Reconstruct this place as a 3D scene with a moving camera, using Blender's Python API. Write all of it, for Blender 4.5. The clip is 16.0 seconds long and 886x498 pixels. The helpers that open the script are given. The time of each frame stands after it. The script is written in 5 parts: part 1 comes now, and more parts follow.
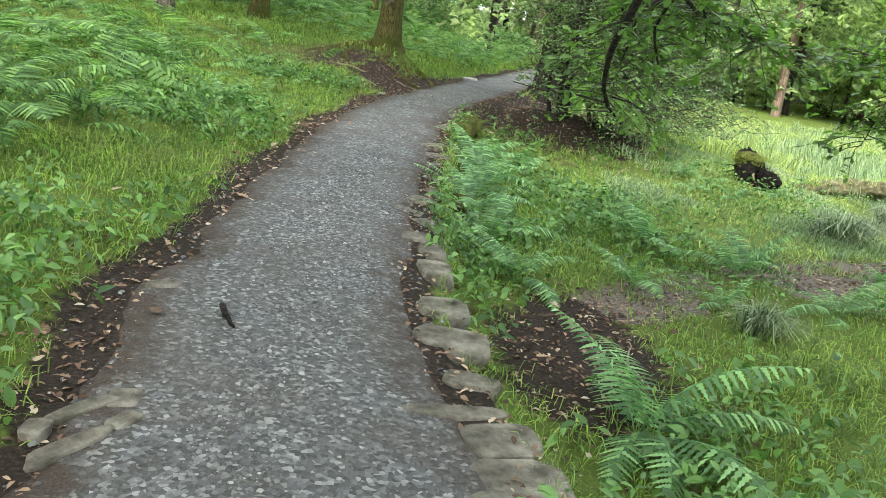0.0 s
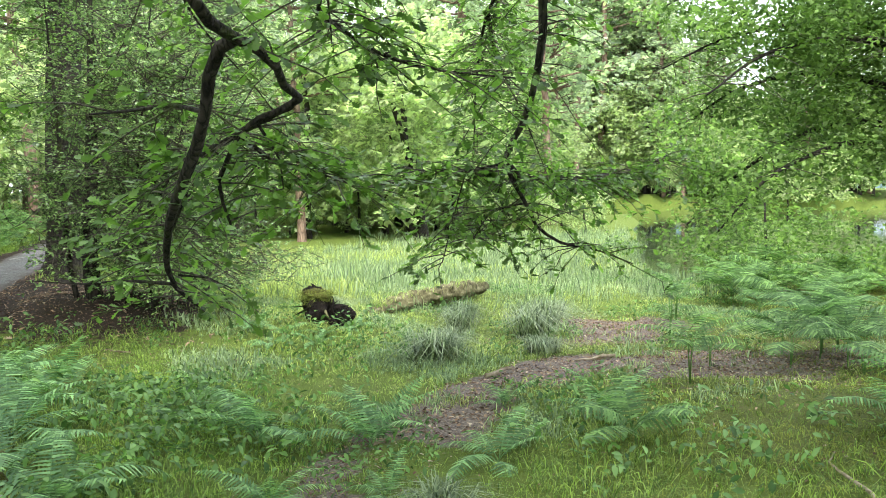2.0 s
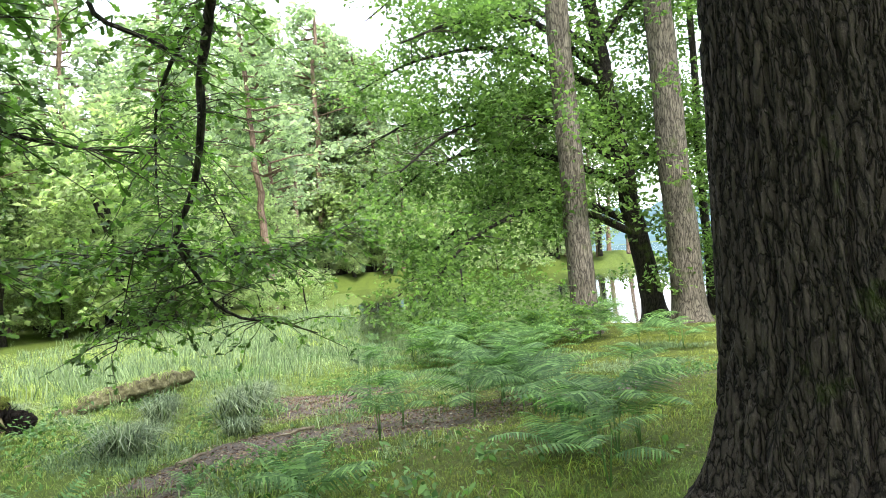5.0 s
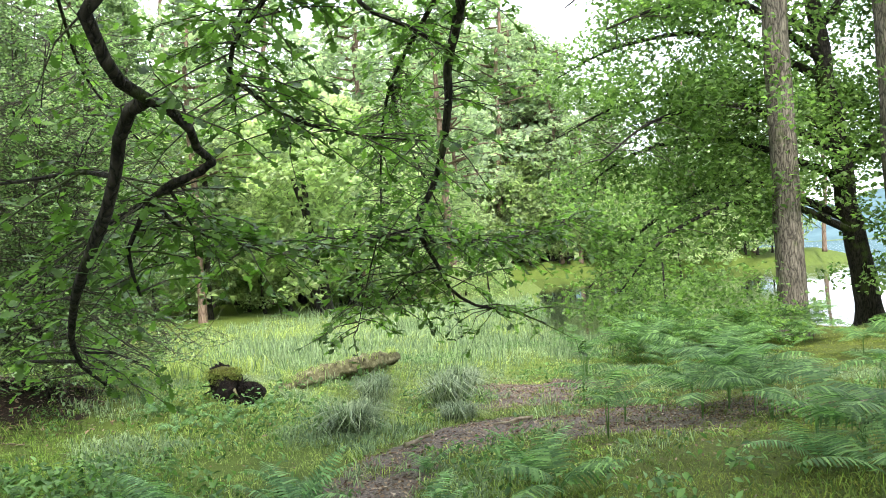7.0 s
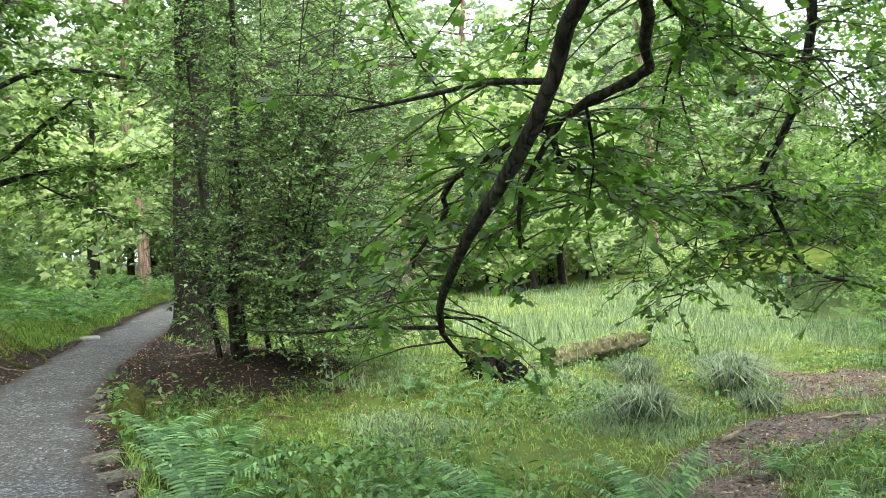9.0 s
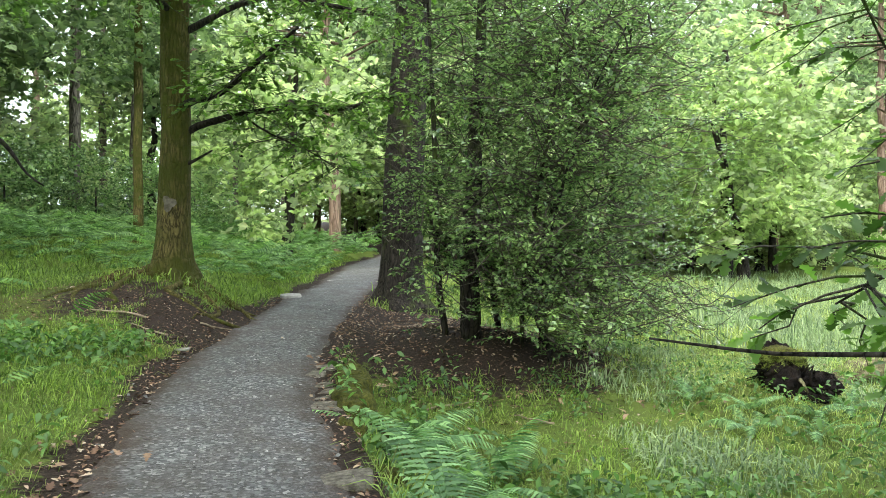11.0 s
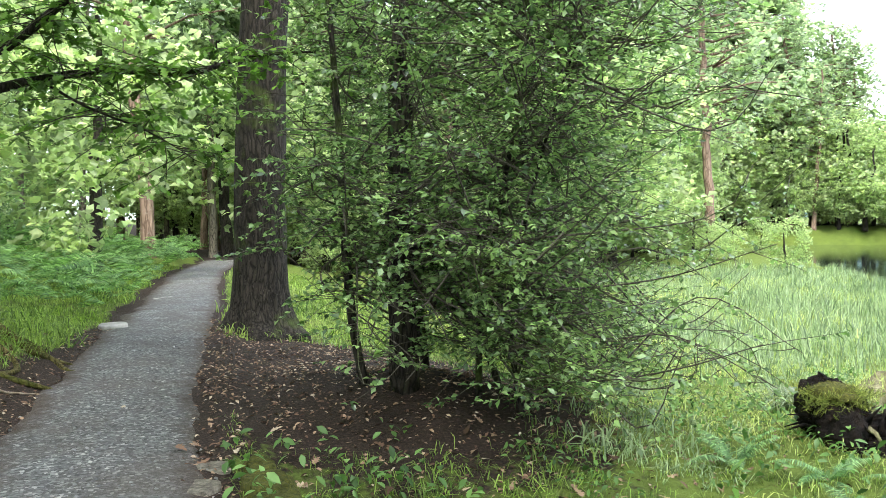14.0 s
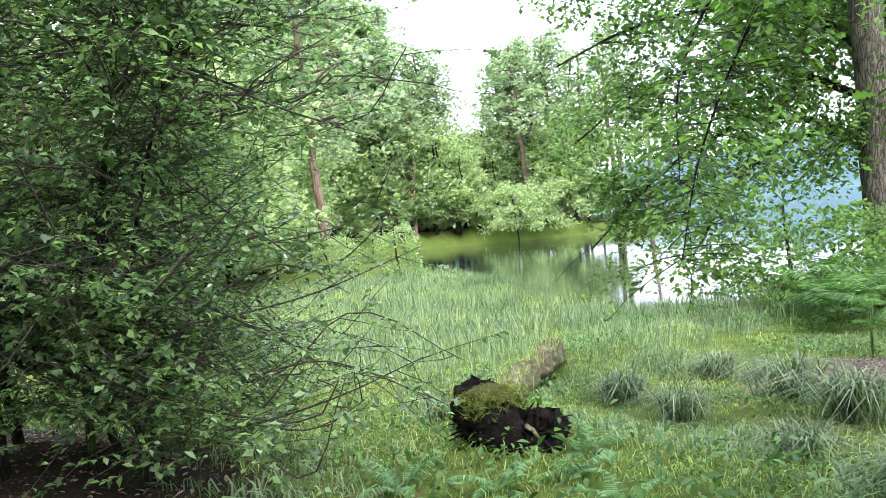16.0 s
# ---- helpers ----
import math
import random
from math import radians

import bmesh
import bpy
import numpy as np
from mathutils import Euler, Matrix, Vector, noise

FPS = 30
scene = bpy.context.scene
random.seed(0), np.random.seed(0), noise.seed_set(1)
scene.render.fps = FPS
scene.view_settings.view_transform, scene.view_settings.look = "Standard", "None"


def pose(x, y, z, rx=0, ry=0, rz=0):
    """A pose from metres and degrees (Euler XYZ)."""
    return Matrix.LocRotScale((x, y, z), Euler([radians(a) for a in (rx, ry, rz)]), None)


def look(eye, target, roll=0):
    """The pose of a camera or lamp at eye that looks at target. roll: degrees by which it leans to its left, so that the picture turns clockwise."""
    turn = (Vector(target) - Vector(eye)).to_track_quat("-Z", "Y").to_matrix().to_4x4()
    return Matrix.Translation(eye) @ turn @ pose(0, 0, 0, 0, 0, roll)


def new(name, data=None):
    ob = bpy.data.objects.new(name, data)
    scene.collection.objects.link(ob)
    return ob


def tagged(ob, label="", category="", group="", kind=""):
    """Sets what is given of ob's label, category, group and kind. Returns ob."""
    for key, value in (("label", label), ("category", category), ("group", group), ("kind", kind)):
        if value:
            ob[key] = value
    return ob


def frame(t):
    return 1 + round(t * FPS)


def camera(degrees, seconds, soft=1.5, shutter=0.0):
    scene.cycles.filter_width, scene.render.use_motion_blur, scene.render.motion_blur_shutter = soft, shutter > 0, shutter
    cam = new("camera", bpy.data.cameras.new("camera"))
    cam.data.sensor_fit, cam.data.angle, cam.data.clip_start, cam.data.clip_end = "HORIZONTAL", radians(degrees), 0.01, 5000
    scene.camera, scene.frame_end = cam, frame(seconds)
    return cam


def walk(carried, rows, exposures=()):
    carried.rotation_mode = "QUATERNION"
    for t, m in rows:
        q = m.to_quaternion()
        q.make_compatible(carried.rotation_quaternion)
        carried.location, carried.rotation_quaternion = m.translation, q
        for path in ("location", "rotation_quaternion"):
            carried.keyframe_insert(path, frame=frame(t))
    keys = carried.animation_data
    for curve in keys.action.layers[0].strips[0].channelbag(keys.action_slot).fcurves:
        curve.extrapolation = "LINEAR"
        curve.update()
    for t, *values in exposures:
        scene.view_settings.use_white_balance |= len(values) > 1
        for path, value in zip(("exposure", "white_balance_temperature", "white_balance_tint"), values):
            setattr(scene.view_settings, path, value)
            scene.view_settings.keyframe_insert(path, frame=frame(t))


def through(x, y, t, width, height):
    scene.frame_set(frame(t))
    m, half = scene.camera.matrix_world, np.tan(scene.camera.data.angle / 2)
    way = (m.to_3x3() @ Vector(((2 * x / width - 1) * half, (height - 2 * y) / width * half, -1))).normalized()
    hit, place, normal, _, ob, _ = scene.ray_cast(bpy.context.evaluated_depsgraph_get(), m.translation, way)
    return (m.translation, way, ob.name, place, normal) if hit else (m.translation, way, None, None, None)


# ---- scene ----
cam = camera(54.0, 16.0, soft=0.6)
PATH = [
    (0, (0.0, 0.0, 1.647), (0.0, 1.928, 1.114), 9.1),
    (0.5, (-0.09, 0.548, 1.62), (0.025, 2.486, 1.142), 8.6),
    (1, (-0.129, 0.968, 1.631), (0.208, 2.908, 1.28), 7.0),
    (1.5, (-0.148, 1.358, 1.66), (0.495, 3.239, 1.445), 3.0),
    (2, (-0.032, 1.694, 1.687), (0.941, 3.436, 1.54), -0.9),
    (2.5, (0.027, 1.708, 1.678), (1.265, 3.273, 1.537), -2.2),
    (3, (0.226, 1.564, 1.659), (1.557, 3.053, 1.553), -2.7),
    (3.5, (0.348, 1.425, 1.637), (1.748, 2.853, 1.579), -3.2),
    (6, (0.095, 1.263, 1.518), (1.558, 2.626, 1.554), -5.3),
    (6.5, (-0.03, 1.394, 1.523), (1.346, 2.846, 1.561), -4.3),
    (7, (-0.101, 1.78, 1.604), (1.067, 3.403, 1.62), -3.1),
    (7.5, (-0.263, 2.052, 1.596), (0.75, 3.776, 1.591), -3.3),
    (8, (-0.392, 2.371, 1.566), (0.53, 4.146, 1.55), -3.8),
    (10.5, (-0.819, 5.104, 1.433), (-0.215, 7.011, 1.416), 0.8),
    (11, (-0.908, 5.692, 1.446), (-0.453, 7.638, 1.38), 0.9),
    (11.5, (-0.993, 6.439, 1.447), (-0.686, 8.413, 1.341), 0.4),
    (12, (-1.054, 7.078, 1.448), (-0.802, 9.058, 1.309), 0.6),
    (12.5, (-1.14, 7.648, 1.443), (-0.886, 9.627, 1.299), 0.6),
    (13, (-1.124, 8.106, 1.427), (-0.748, 10.067, 1.319), 0.8),
    (13.5, (-1.132, 8.516, 1.429), (-0.533, 10.423, 1.35), 1.0),
    (14, (-1.087, 8.815, 1.507), (-0.219, 10.615, 1.433), -0.4),
    (14.5, (-0.953, 9.185, 1.481), (0.168, 10.841, 1.431), -2.2),
    (15, (-0.857, 9.418, 1.447), (0.488, 10.898, 1.409), -3.9),
    (15.5, (-0.721, 9.554, 1.44), (0.751, 10.907, 1.388), -4.5),
    (16, (-0.611, 9.615, 1.452), (0.936, 10.88, 1.386), -5.3),
]
EXPOSURES = [(0, 1.22, 6500, 10), (0.5, 1.32, 6500, 10), (1.2, 1.4, 6500, 11), (2, 1.15, 6500, 11), (3, 0.98, 6450, 11), (6, 0.94, 6450, 11), (8, 0.96, 6450, 11), (10.5, 0.92, 6450, 10), (12, 1.0, 6450, 10), (13.3, 1.25, 6400, 11), (14.2, 1.12, 6250, 13), (15, 0.9, 6050, 15), (16, 0.86, 6000, 15)]
walk(cam, [(t, look(eye, target, roll)) for t, eye, target, roll in PATH], EXPOSURES)

# ---- light ----
world = bpy.data.worlds.new("overcast_sky")
scene.world = world
world.use_nodes = True
wn, wl = world.node_tree.nodes, world.node_tree.links
sky = wn.new("ShaderNodeTexSky")
sky.sky_type, sky.sun_disc = "NISHITA", False
sky.sun_elevation, sky.sun_rotation = radians(54), radians(205)
sky.air_density, sky.dust_density, sky.ozone_density = 1.0, 4.0, 1.0
cloud = wn.new("ShaderNodeMixRGB")
cloud.inputs[0].default_value = 0.75
cloud.inputs[2].default_value = (16.4, 17.6, 19.4, 1)
wl.new(sky.outputs[0], cloud.inputs[1])
wl.new(cloud.outputs[0], wn["Background"].inputs[0])
wn["Background"].inputs[1].default_value = 0.135
sun = new("sun", bpy.data.lights.new("sun", "SUN"))
sun.data.energy, sun.data.angle, sun.data.color = 3.0, radians(14), (1, 0.96, 0.86)
sun.matrix_world = look((-14, -30, 46), (0, 0, 0))

# ---- materials ----
def base_mat(name, rough=0.8, spec=0.3):
    m = bpy.data.materials.new(name)
    m.use_nodes = True
    b = m.node_tree.nodes["Principled BSDF"]
    b.inputs["Roughness"].default_value = rough
    b.inputs["Specular IOR Level"].default_value = spec
    return m, m.node_tree.nodes, m.node_tree.links, b


def noise_node(n, l, scale, detail=6, rough=0.6, stretch=None):
    tc = n.new("ShaderNodeTexCoord")
    mp = n.new("ShaderNodeMapping")
    if stretch:
        mp.inputs["Scale"].default_value = stretch
    l.new(tc.outputs["Object"], mp.inputs[0])
    t = n.new("ShaderNodeTexNoise")
    t.inputs["Scale"].default_value, t.inputs["Detail"].default_value, t.inputs["Roughness"].default_value = scale, detail, rough
    l.new(mp.outputs[0], t.inputs["Vector"])
    return t


def ramp(n, l, src, stops):
    r = n.new("ShaderNodeValToRGB")
    while len(r.color_ramp.elements) < len(stops):
        r.color_ramp.elements.new(0.5)
    for e, (p, c) in zip(r.color_ramp.elements, stops):
        e.position, e.color = p, (*c, 1)
    l.new(src, r.inputs[0])
    return r


def mix(n, l, fac, a, b, mode="MIX"):
    m = n.new("ShaderNodeMixRGB")
    m.blend_type = mode
    for sock, v in zip(m.inputs, (fac, a, b)):
        if isinstance(v, (int, float)):
            sock.default_value = v
        elif isinstance(v, tuple):
            sock.default_value = (*v, 1)
        else:
            l.new(v, sock)
    return m.outputs[0]


def bump(n, l, b, src, strength=0.5, dist=0.02):
    k = n.new("ShaderNodeBump")
    k.inputs["Strength"].default_value, k.inputs["Distance"].default_value = strength, dist
    l.new(src, k.inputs["Height"])
    l.new(k.outputs[0], b.inputs["Normal"])


def leaf_mat(name, dark, light, rough=0.5, spec=0.4, through=0.4, glow=(1.3, 1.5, 0.95), dry=0.0):
    """Leaves: colour varies from leaf to leaf, light passes through them."""
    dark, light = (tuple(f * k * v for k, v in zip((1.4, 1.36, 1.46), c)) for f, c in ((0.62, dark), (1.12, light)))
    m, n, l, b = base_mat(name, rough, spec)
    g = n.new("ShaderNodeNewGeometry")
    r = ramp(n, l, g.outputs["Random Per Island"], [(0, dark), (0.55, tuple((p + q) / 2 for p, q in zip(dark, light))), (1, light)])
    t = noise_node(n, l, 1.3, 7, 0.7)
    rr = ramp(n, l, t.outputs[0], [(0.3, (0.55, 0.6, 0.6)), (0.5, (0.95, 0.95, 0.95)), (0.7, (1.4, 1.3, 1.2))])
    col = mix(n, l, 1.0, r.outputs[0], rr.outputs[0], "MULTIPLY")
    if dry:
        straw = noise_node(n, l, 0.9, 6, 0.75)
        sr = ramp(n, l, straw.outputs[0], [(0.5, (0, 0, 0)), (0.72, (dry, dry, dry))])
        col = mix(n, l, sr.outputs[0], col, (0.27, 0.23, 0.10))
    l.new(col, b.inputs["Base Color"])
    tr = n.new("ShaderNodeBsdfTranslucent")
    l.new(mix(n, l, 1.0, col, glow, "MULTIPLY"), tr.inputs[0])
    ms = n.new("ShaderNodeMixShader")
    ms.inputs[0].default_value = through
    l.new(b.outputs[0], ms.inputs[1])
    l.new(tr.outputs[0], ms.inputs[2])
    l.new(ms.outputs[0], n["Material Output"].inputs[0])
    return m


def bark_mat(name, dark, light, moss=(0.06, 0.09, 0.015), moss_amount=0.3, scale=9, strength=0.9, dist=0.04):
    m, n, l, b = base_mat(name, 0.9, 0.2)
    grain = noise_node(n, l, scale, 8, 0.65, (1, 1, 0.2))
    warp = noise_node(n, l, scale * 0.5, 4, 0.6, (1, 1, 0.4))
    tc = n.new("ShaderNodeTexCoord")
    mp = n.new("ShaderNodeMapping")
    mp.inputs["Scale"].default_value = (1, 1, 0.15)
    l.new(mix(n, l, 0.16, tc.outputs["Object"], warp.outputs["Color"], "ADD"), mp.inputs[0])
    cell = n.new("ShaderNodeTexVoronoi")
    cell.feature = "DISTANCE_TO_EDGE"
    cell.inputs["Scale"].default_value = scale * 1.9
    l.new(mp.outputs[0], cell.inputs["Vector"])
    crack = ramp(n, l, cell.outputs["Distance"], [(0.0, (0.25, 0.25, 0.25)), (0.14, (0.8, 0.8, 0.8)), (0.4, (1, 1, 1))])
    height_mix = n.new("ShaderNodeMath")
    height_mix.operation = "MULTIPLY"
    l.new(crack.outputs[0], height_mix.inputs[0])
    l.new(grain.outputs[0], height_mix.inputs[1])
    r = ramp(n, l, height_mix.outputs[0], [(0.12, dark), (0.52, light), (0.68, tuple(1.5 * c for c in light))])
    big = noise_node(n, l, 1.6, 5, 0.6)
    mr = ramp(n, l, big.outputs[0], [(0.62 - 0.3 * moss_amount, (0, 0, 0)), (0.75 - 0.2 * moss_amount, (1, 1, 1))])
    fleck = noise_node(n, l, scale * 3.2, 6, 0.75, (1, 1, 0.45))
    fr = ramp(n, l, fleck.outputs[0], [(0.57, (0, 0, 0)), (0.68, (0.6, 0.6, 0.6))])
    lichen = tuple(min(0.4, 2.0 * c + 0.02) for c in light)
    worn = mix(n, l, fr.outputs[0], r.outputs[0], lichen)
    l.new(mix(n, l, mr.outputs[0], worn, moss), b.inputs["Base Color"])
    bump(n, l, b, height_mix.outputs[0], strength, dist)
    return m


def speckle_mat(name, stops, scale, rough=0.9, strength=0.6, dist=0.02, big=1.2):
    m, n, l, b = base_mat(name, rough, 0.25)
    t = noise_node(n, l, scale, 8, 0.7)
    r = ramp(n, l, t.outputs[0], stops)
    t2 = noise_node(n, l, big, 4)
    rr = ramp(n, l, t2.outputs[0], [(0.3, (0.72, 0.7, 0.68)), (0.7, (1.18, 1.18, 1.18))])
    l.new(mix(n, l, 1.0, r.outputs[0], rr.outputs[0], "MULTIPLY"), b.inputs["Base Color"])
    bump(n, l, b, t.outputs[0], strength, dist)
    return m


def island_mat(name, stops, rough=0.85, scale=30):
    m, n, l, b = base_mat(name, rough, 0.3)
    g = n.new("ShaderNodeNewGeometry")
    r = ramp(n, l, g.outputs["Random Per Island"], stops)
    t = noise_node(n, l, scale, 6)
    rr = ramp(n, l, t.outputs[0], [(0.3, (0.7, 0.7, 0.7)), (0.7, (1.2, 1.2, 1.2))])
    l.new(mix(n, l, 1.0, r.outputs[0], rr.outputs[0], "MULTIPLY"), b.inputs["Base Color"])
    bump(n, l, b, t.outputs[0], 0.4, 0.01)
    return m


def ground_mat():
    """Grass turf, bare leafy soil, bog mud and moss, told apart by the sheet's own layers."""
    m, n, l, b = base_mat("woodland_ground", 0.95, 0.2)
    fine, mid = noise_node(n, l, 40, 8, 0.7), noise_node(n, l, 2.2, 6)
    turf = mix(n, l, mid.outputs[0], ramp(n, l, fine.outputs[0], [(0.35, (0.02, 0.03, 0.006)), (0.7, (0.10, 0.14, 0.03))]).outputs[0], (0.13, 0.18, 0.03))
    soil = ramp(n, l, fine.outputs[0], [(0.35, (0.010, 0.007, 0.005)), (0.58, (0.036, 0.024, 0.018)), (0.74, (0.11, 0.08, 0.06))]).outputs[0]
    mud = ramp(n, l, fine.outputs[0], [(0.35, (0.05, 0.04, 0.035)), (0.68, (0.27, 0.22, 0.19))]).outputs[0]
    moss = ramp(n, l, fine.outputs[0], [(0.3, (0.03, 0.042, 0.008)), (0.7, (0.12, 0.14, 0.03))]).outputs[0]
    col = turf
    for key, c in (("moss", moss), ("mud", mud), ("soil", soil)):
        a = n.new("ShaderNodeAttribute")
        a.attribute_name = key
        edge = n.new("ShaderNodeMath")
        edge.operation = "ADD"
        l.new(a.outputs["Fac"], edge.inputs[0])
        nn = noise_node(n, l, 7, 5)
        sub = n.new("ShaderNodeMath")
        sub.operation = "MULTIPLY_ADD"
        sub.inputs[1].default_value, sub.inputs[2].default_value = 1.0, -0.5
        l.new(nn.outputs[0], sub.inputs[0])
        l.new(sub.outputs[0], edge.inputs[1])
        f = ramp(n, l, edge.outputs[0], [(0.42, (0, 0, 0)), (0.58, (1, 1, 1))])
        col = mix(n, l, f.outputs[0], col, c)
    l.new(col, b.inputs["Base Color"])
    bump(n, l, b, fine.outputs[0], 0.7, 0.04)
    return m


def path_mat():
    """Crushed slate: chips of several greys, worn pale in the middle, trodden into brown soil at the edges."""
    m, n, l, b = base_mat("crushed_slate_path", 0.85, 0.3)
    tc = n.new("ShaderNodeTexCoord")
    chip = n.new("ShaderNodeTexVoronoi")
    chip.inputs["Scale"].default_value = 48
    l.new(tc.outputs["Object"], chip.inputs["Vector"])
    sep = n.new("ShaderNodeSeparateColor")
    l.new(chip.outputs["Color"], sep.inputs[0])
    grey = ramp(n, l, sep.outputs[0], [(0, (0.035, 0.036, 0.037)), (0.55, (0.09, 0.094, 0.095)), (0.85, (0.17, 0.175, 0.175)), (1, (0.34, 0.335, 0.32))])
    fine, patch = noise_node(n, l, 90, 6, 0.75), noise_node(n, l, 1.4, 6, 0.65)
    dirt = ramp(n, l, fine.outputs[0], [(0.35, (0.028, 0.022, 0.018)), (0.6, (0.085, 0.072, 0.062)), (0.75, (0.19, 0.175, 0.16))]).outputs[0]
    bare_patch = ramp(n, l, patch.outputs[0], [(0.36, (0.7, 0.7, 0.7)), (0.6, (0.15, 0.15, 0.15))]).outputs[0]
    col = mix(n, l, bare_patch, grey.outputs[0], dirt)
    side = n.new("ShaderNodeAttribute")
    side.attribute_name = "side"
    rag = noise_node(n, l, 6, 7, 0.7)
    add = n.new("ShaderNodeMath")
    add.operation = "ADD"
    l.new(side.outputs["Fac"], add.inputs[0])
    l.new(rag.outputs[0], add.inputs[1])
    span = n.new("ShaderNodeMapRange")
    span.inputs["From Min"].default_value, span.inputs["From Max"].default_value = 1.05, 1.38
    l.new(add.outputs[0], span.inputs["Value"])
    soil = ramp(n, l, fine.outputs[0], [(0.35, (0.016, 0.011, 0.008)), (0.6, (0.055, 0.038, 0.028)), (0.74, (0.15, 0.115, 0.085))]).outputs[0]
    l.new(mix(n, l, span.outputs["Result"], col, soil), b.inputs["Base Color"])
    bump(n, l, b, mix(n, l, 0.5, chip.outputs["Distance"], fine.outputs[0]), 0.8, 0.012)
    return m


def water_mat():
    m, n, l, b = base_mat("still_lake_water", 0.06, 0.5)
    b.inputs["Base Color"].default_value = (0.02, 0.028, 0.02, 1)
    t = noise_node(n, l, 1.6, 4)
    bump(n, l, b, t.outputs[0], 0.12, 0.02)
    return m


M_ground, M_water = ground_mat(), water_mat()
M_gravel = path_mat()
M_pebble = island_mat("loose_slate_chips", [(0, (0.05, 0.05, 0.05)), (0.5, (0.12, 0.12, 0.122)), (0.85, (0.19, 0.19, 0.185)), (1, (0.33, 0.32, 0.3))])
M_stone = speckle_mat("weathered_slate", [(0.33, (0.05, 0.047, 0.036)), (0.5, (0.14, 0.125, 0.1)), (0.68, (0.25, 0.23, 0.19))], 7, 0.85, 0.9, 0.04, 3.0)
M_moss = speckle_mat("cushion_moss", [(0.35, (0.03, 0.036, 0.008)), (0.55, (0.085, 0.09, 0.016)), (0.72, (0.18, 0.17, 0.035))], 38, 0.95, 1.0, 0.03)
M_bark_oak = bark_mat("furrowed_dark_bark", (0.003, 0.0025, 0.002), (0.066, 0.055, 0.044), moss_amount=0.05, scale=13, strength=1.0, dist=0.08)
M_bark_moss = bark_mat("mossy_green_brown_bark", (0.03, 0.024, 0.009), (0.17, 0.14, 0.05), moss=(0.06, 0.068, 0.01), moss_amount=0.85, scale=12, strength=1.0, dist=0.06)
M_bark_pine = bark_mat("grey_brown_pine_bark", (0.04, 0.034, 0.027), (0.19, 0.165, 0.13), moss_amount=0.12, scale=9)
M_bark_red = bark_mat("reddish_pine_bark", (0.1, 0.065, 0.045), (0.27, 0.19, 0.14), moss_amount=0.0, scale=6)
M_bark_dark = bark_mat("dark_wet_bark", (0.006, 0.005, 0.004), (0.04, 0.034, 0.027), moss_amount=0.2, scale=11)
M_twig = bark_mat("lichened_twig_bark", (0.022, 0.02, 0.015), (0.11, 0.1, 0.075), moss_amount=0.3, scale=20, dist=0.01)
M_rot = speckle_mat("rotten_peaty_wood", [(0.4, (0.004, 0.003, 0.003)), (0.62, (0.018, 0.012, 0.009)), (0.76, (0.12, 0.08, 0.055))], 12, 0.95, 1.0, 0.06)
M_log = speckle_mat("bleached_rotting_log", [(0.35, (0.04, 0.035, 0.015)), (0.55, (0.15, 0.14, 0.07)), (0.7, (0.33, 0.31, 0.2))], 10, 0.9, 0.9, 0.04)
M_litter = island_mat("fallen_dead_leaves", [(0, (0.05, 0.028, 0.018)), (0.5, (0.16, 0.095, 0.06)), (0.85, (0.33, 0.23, 0.15)), (1, (0.45, 0.38, 0.29))])
M_oak = leaf_mat("oak_leaf", (0.04, 0.085, 0.016), (0.12, 0.22, 0.04), 0.45, 0.45, 0.5)
M_holly = leaf_mat("glossy_evergreen_leaf", (0.055, 0.105, 0.046), (0.21, 0.31, 0.125), 0.22, 0.8, 0.48)
M_crown = leaf_mat("broadleaf_crown_leaf", (0.07, 0.13, 0.035), (0.16, 0.25, 0.07), 0.6, 0.3, 0.55)
# Pine and spruce needle colours are lightened to hold the haze of distance.
M_pine = leaf_mat("haze_pale_pine_spray", (0.2, 0.27, 0.17), (0.34, 0.4, 0.26), 0.7, 0.2, 0.6)
M_dark = leaf_mat("shaded_spruce_spray", (0.08, 0.13, 0.06), (0.17, 0.23, 0.11), 0.7, 0.2, 0.5)
M_fern = leaf_mat("fern_frond", (0.065, 0.15, 0.055), (0.17, 0.30, 0.12), 0.55, 0.3, 0.4)
M_bracken = leaf_mat("bracken_frond", (0.05, 0.12, 0.035), (0.15, 0.26, 0.08), 0.6, 0.3, 0.45)
M_grass = leaf_mat("meadow_grass", (0.055, 0.11, 0.022), (0.2, 0.29, 0.06), 0.55, 0.3, 0.4, dry=0.55)
M_bog = leaf_mat("pale_bog_grass", (0.15, 0.21, 0.05), (0.38, 0.44, 0.15), 0.6, 0.3, 0.45, dry=0.3)
M_reed = leaf_mat("reed_blade", (0.11, 0.17, 0.09), (0.25, 0.32, 0.17), 0.6, 0.3, 0.4)
M_tussock = leaf_mat("rush_tussock_blade", (0.06, 0.1, 0.045), (0.24, 0.29, 0.17), 0.6, 0.3, 0.3)
M_turf = leaf_mat("mossy_turf", (0.065, 0.1, 0.018), (0.19, 0.22, 0.045), 0.8, 0.2, 0.25)
# Paler than real leaves: haze over the far woods is in this colour.
M_wood = leaf_mat("haze_pale_woodland_leaf", (0.24, 0.31, 0.16), (0.4, 0.45, 0.27), 0.65, 0.2, 0.65)
M_herb = leaf_mat("bramble_leaf", (0.045, 0.11, 0.025), (0.12, 0.22, 0.06), 0.5, 0.4, 0.35)

# ---- mesh tools ----
rng = np.random.default_rng(7)


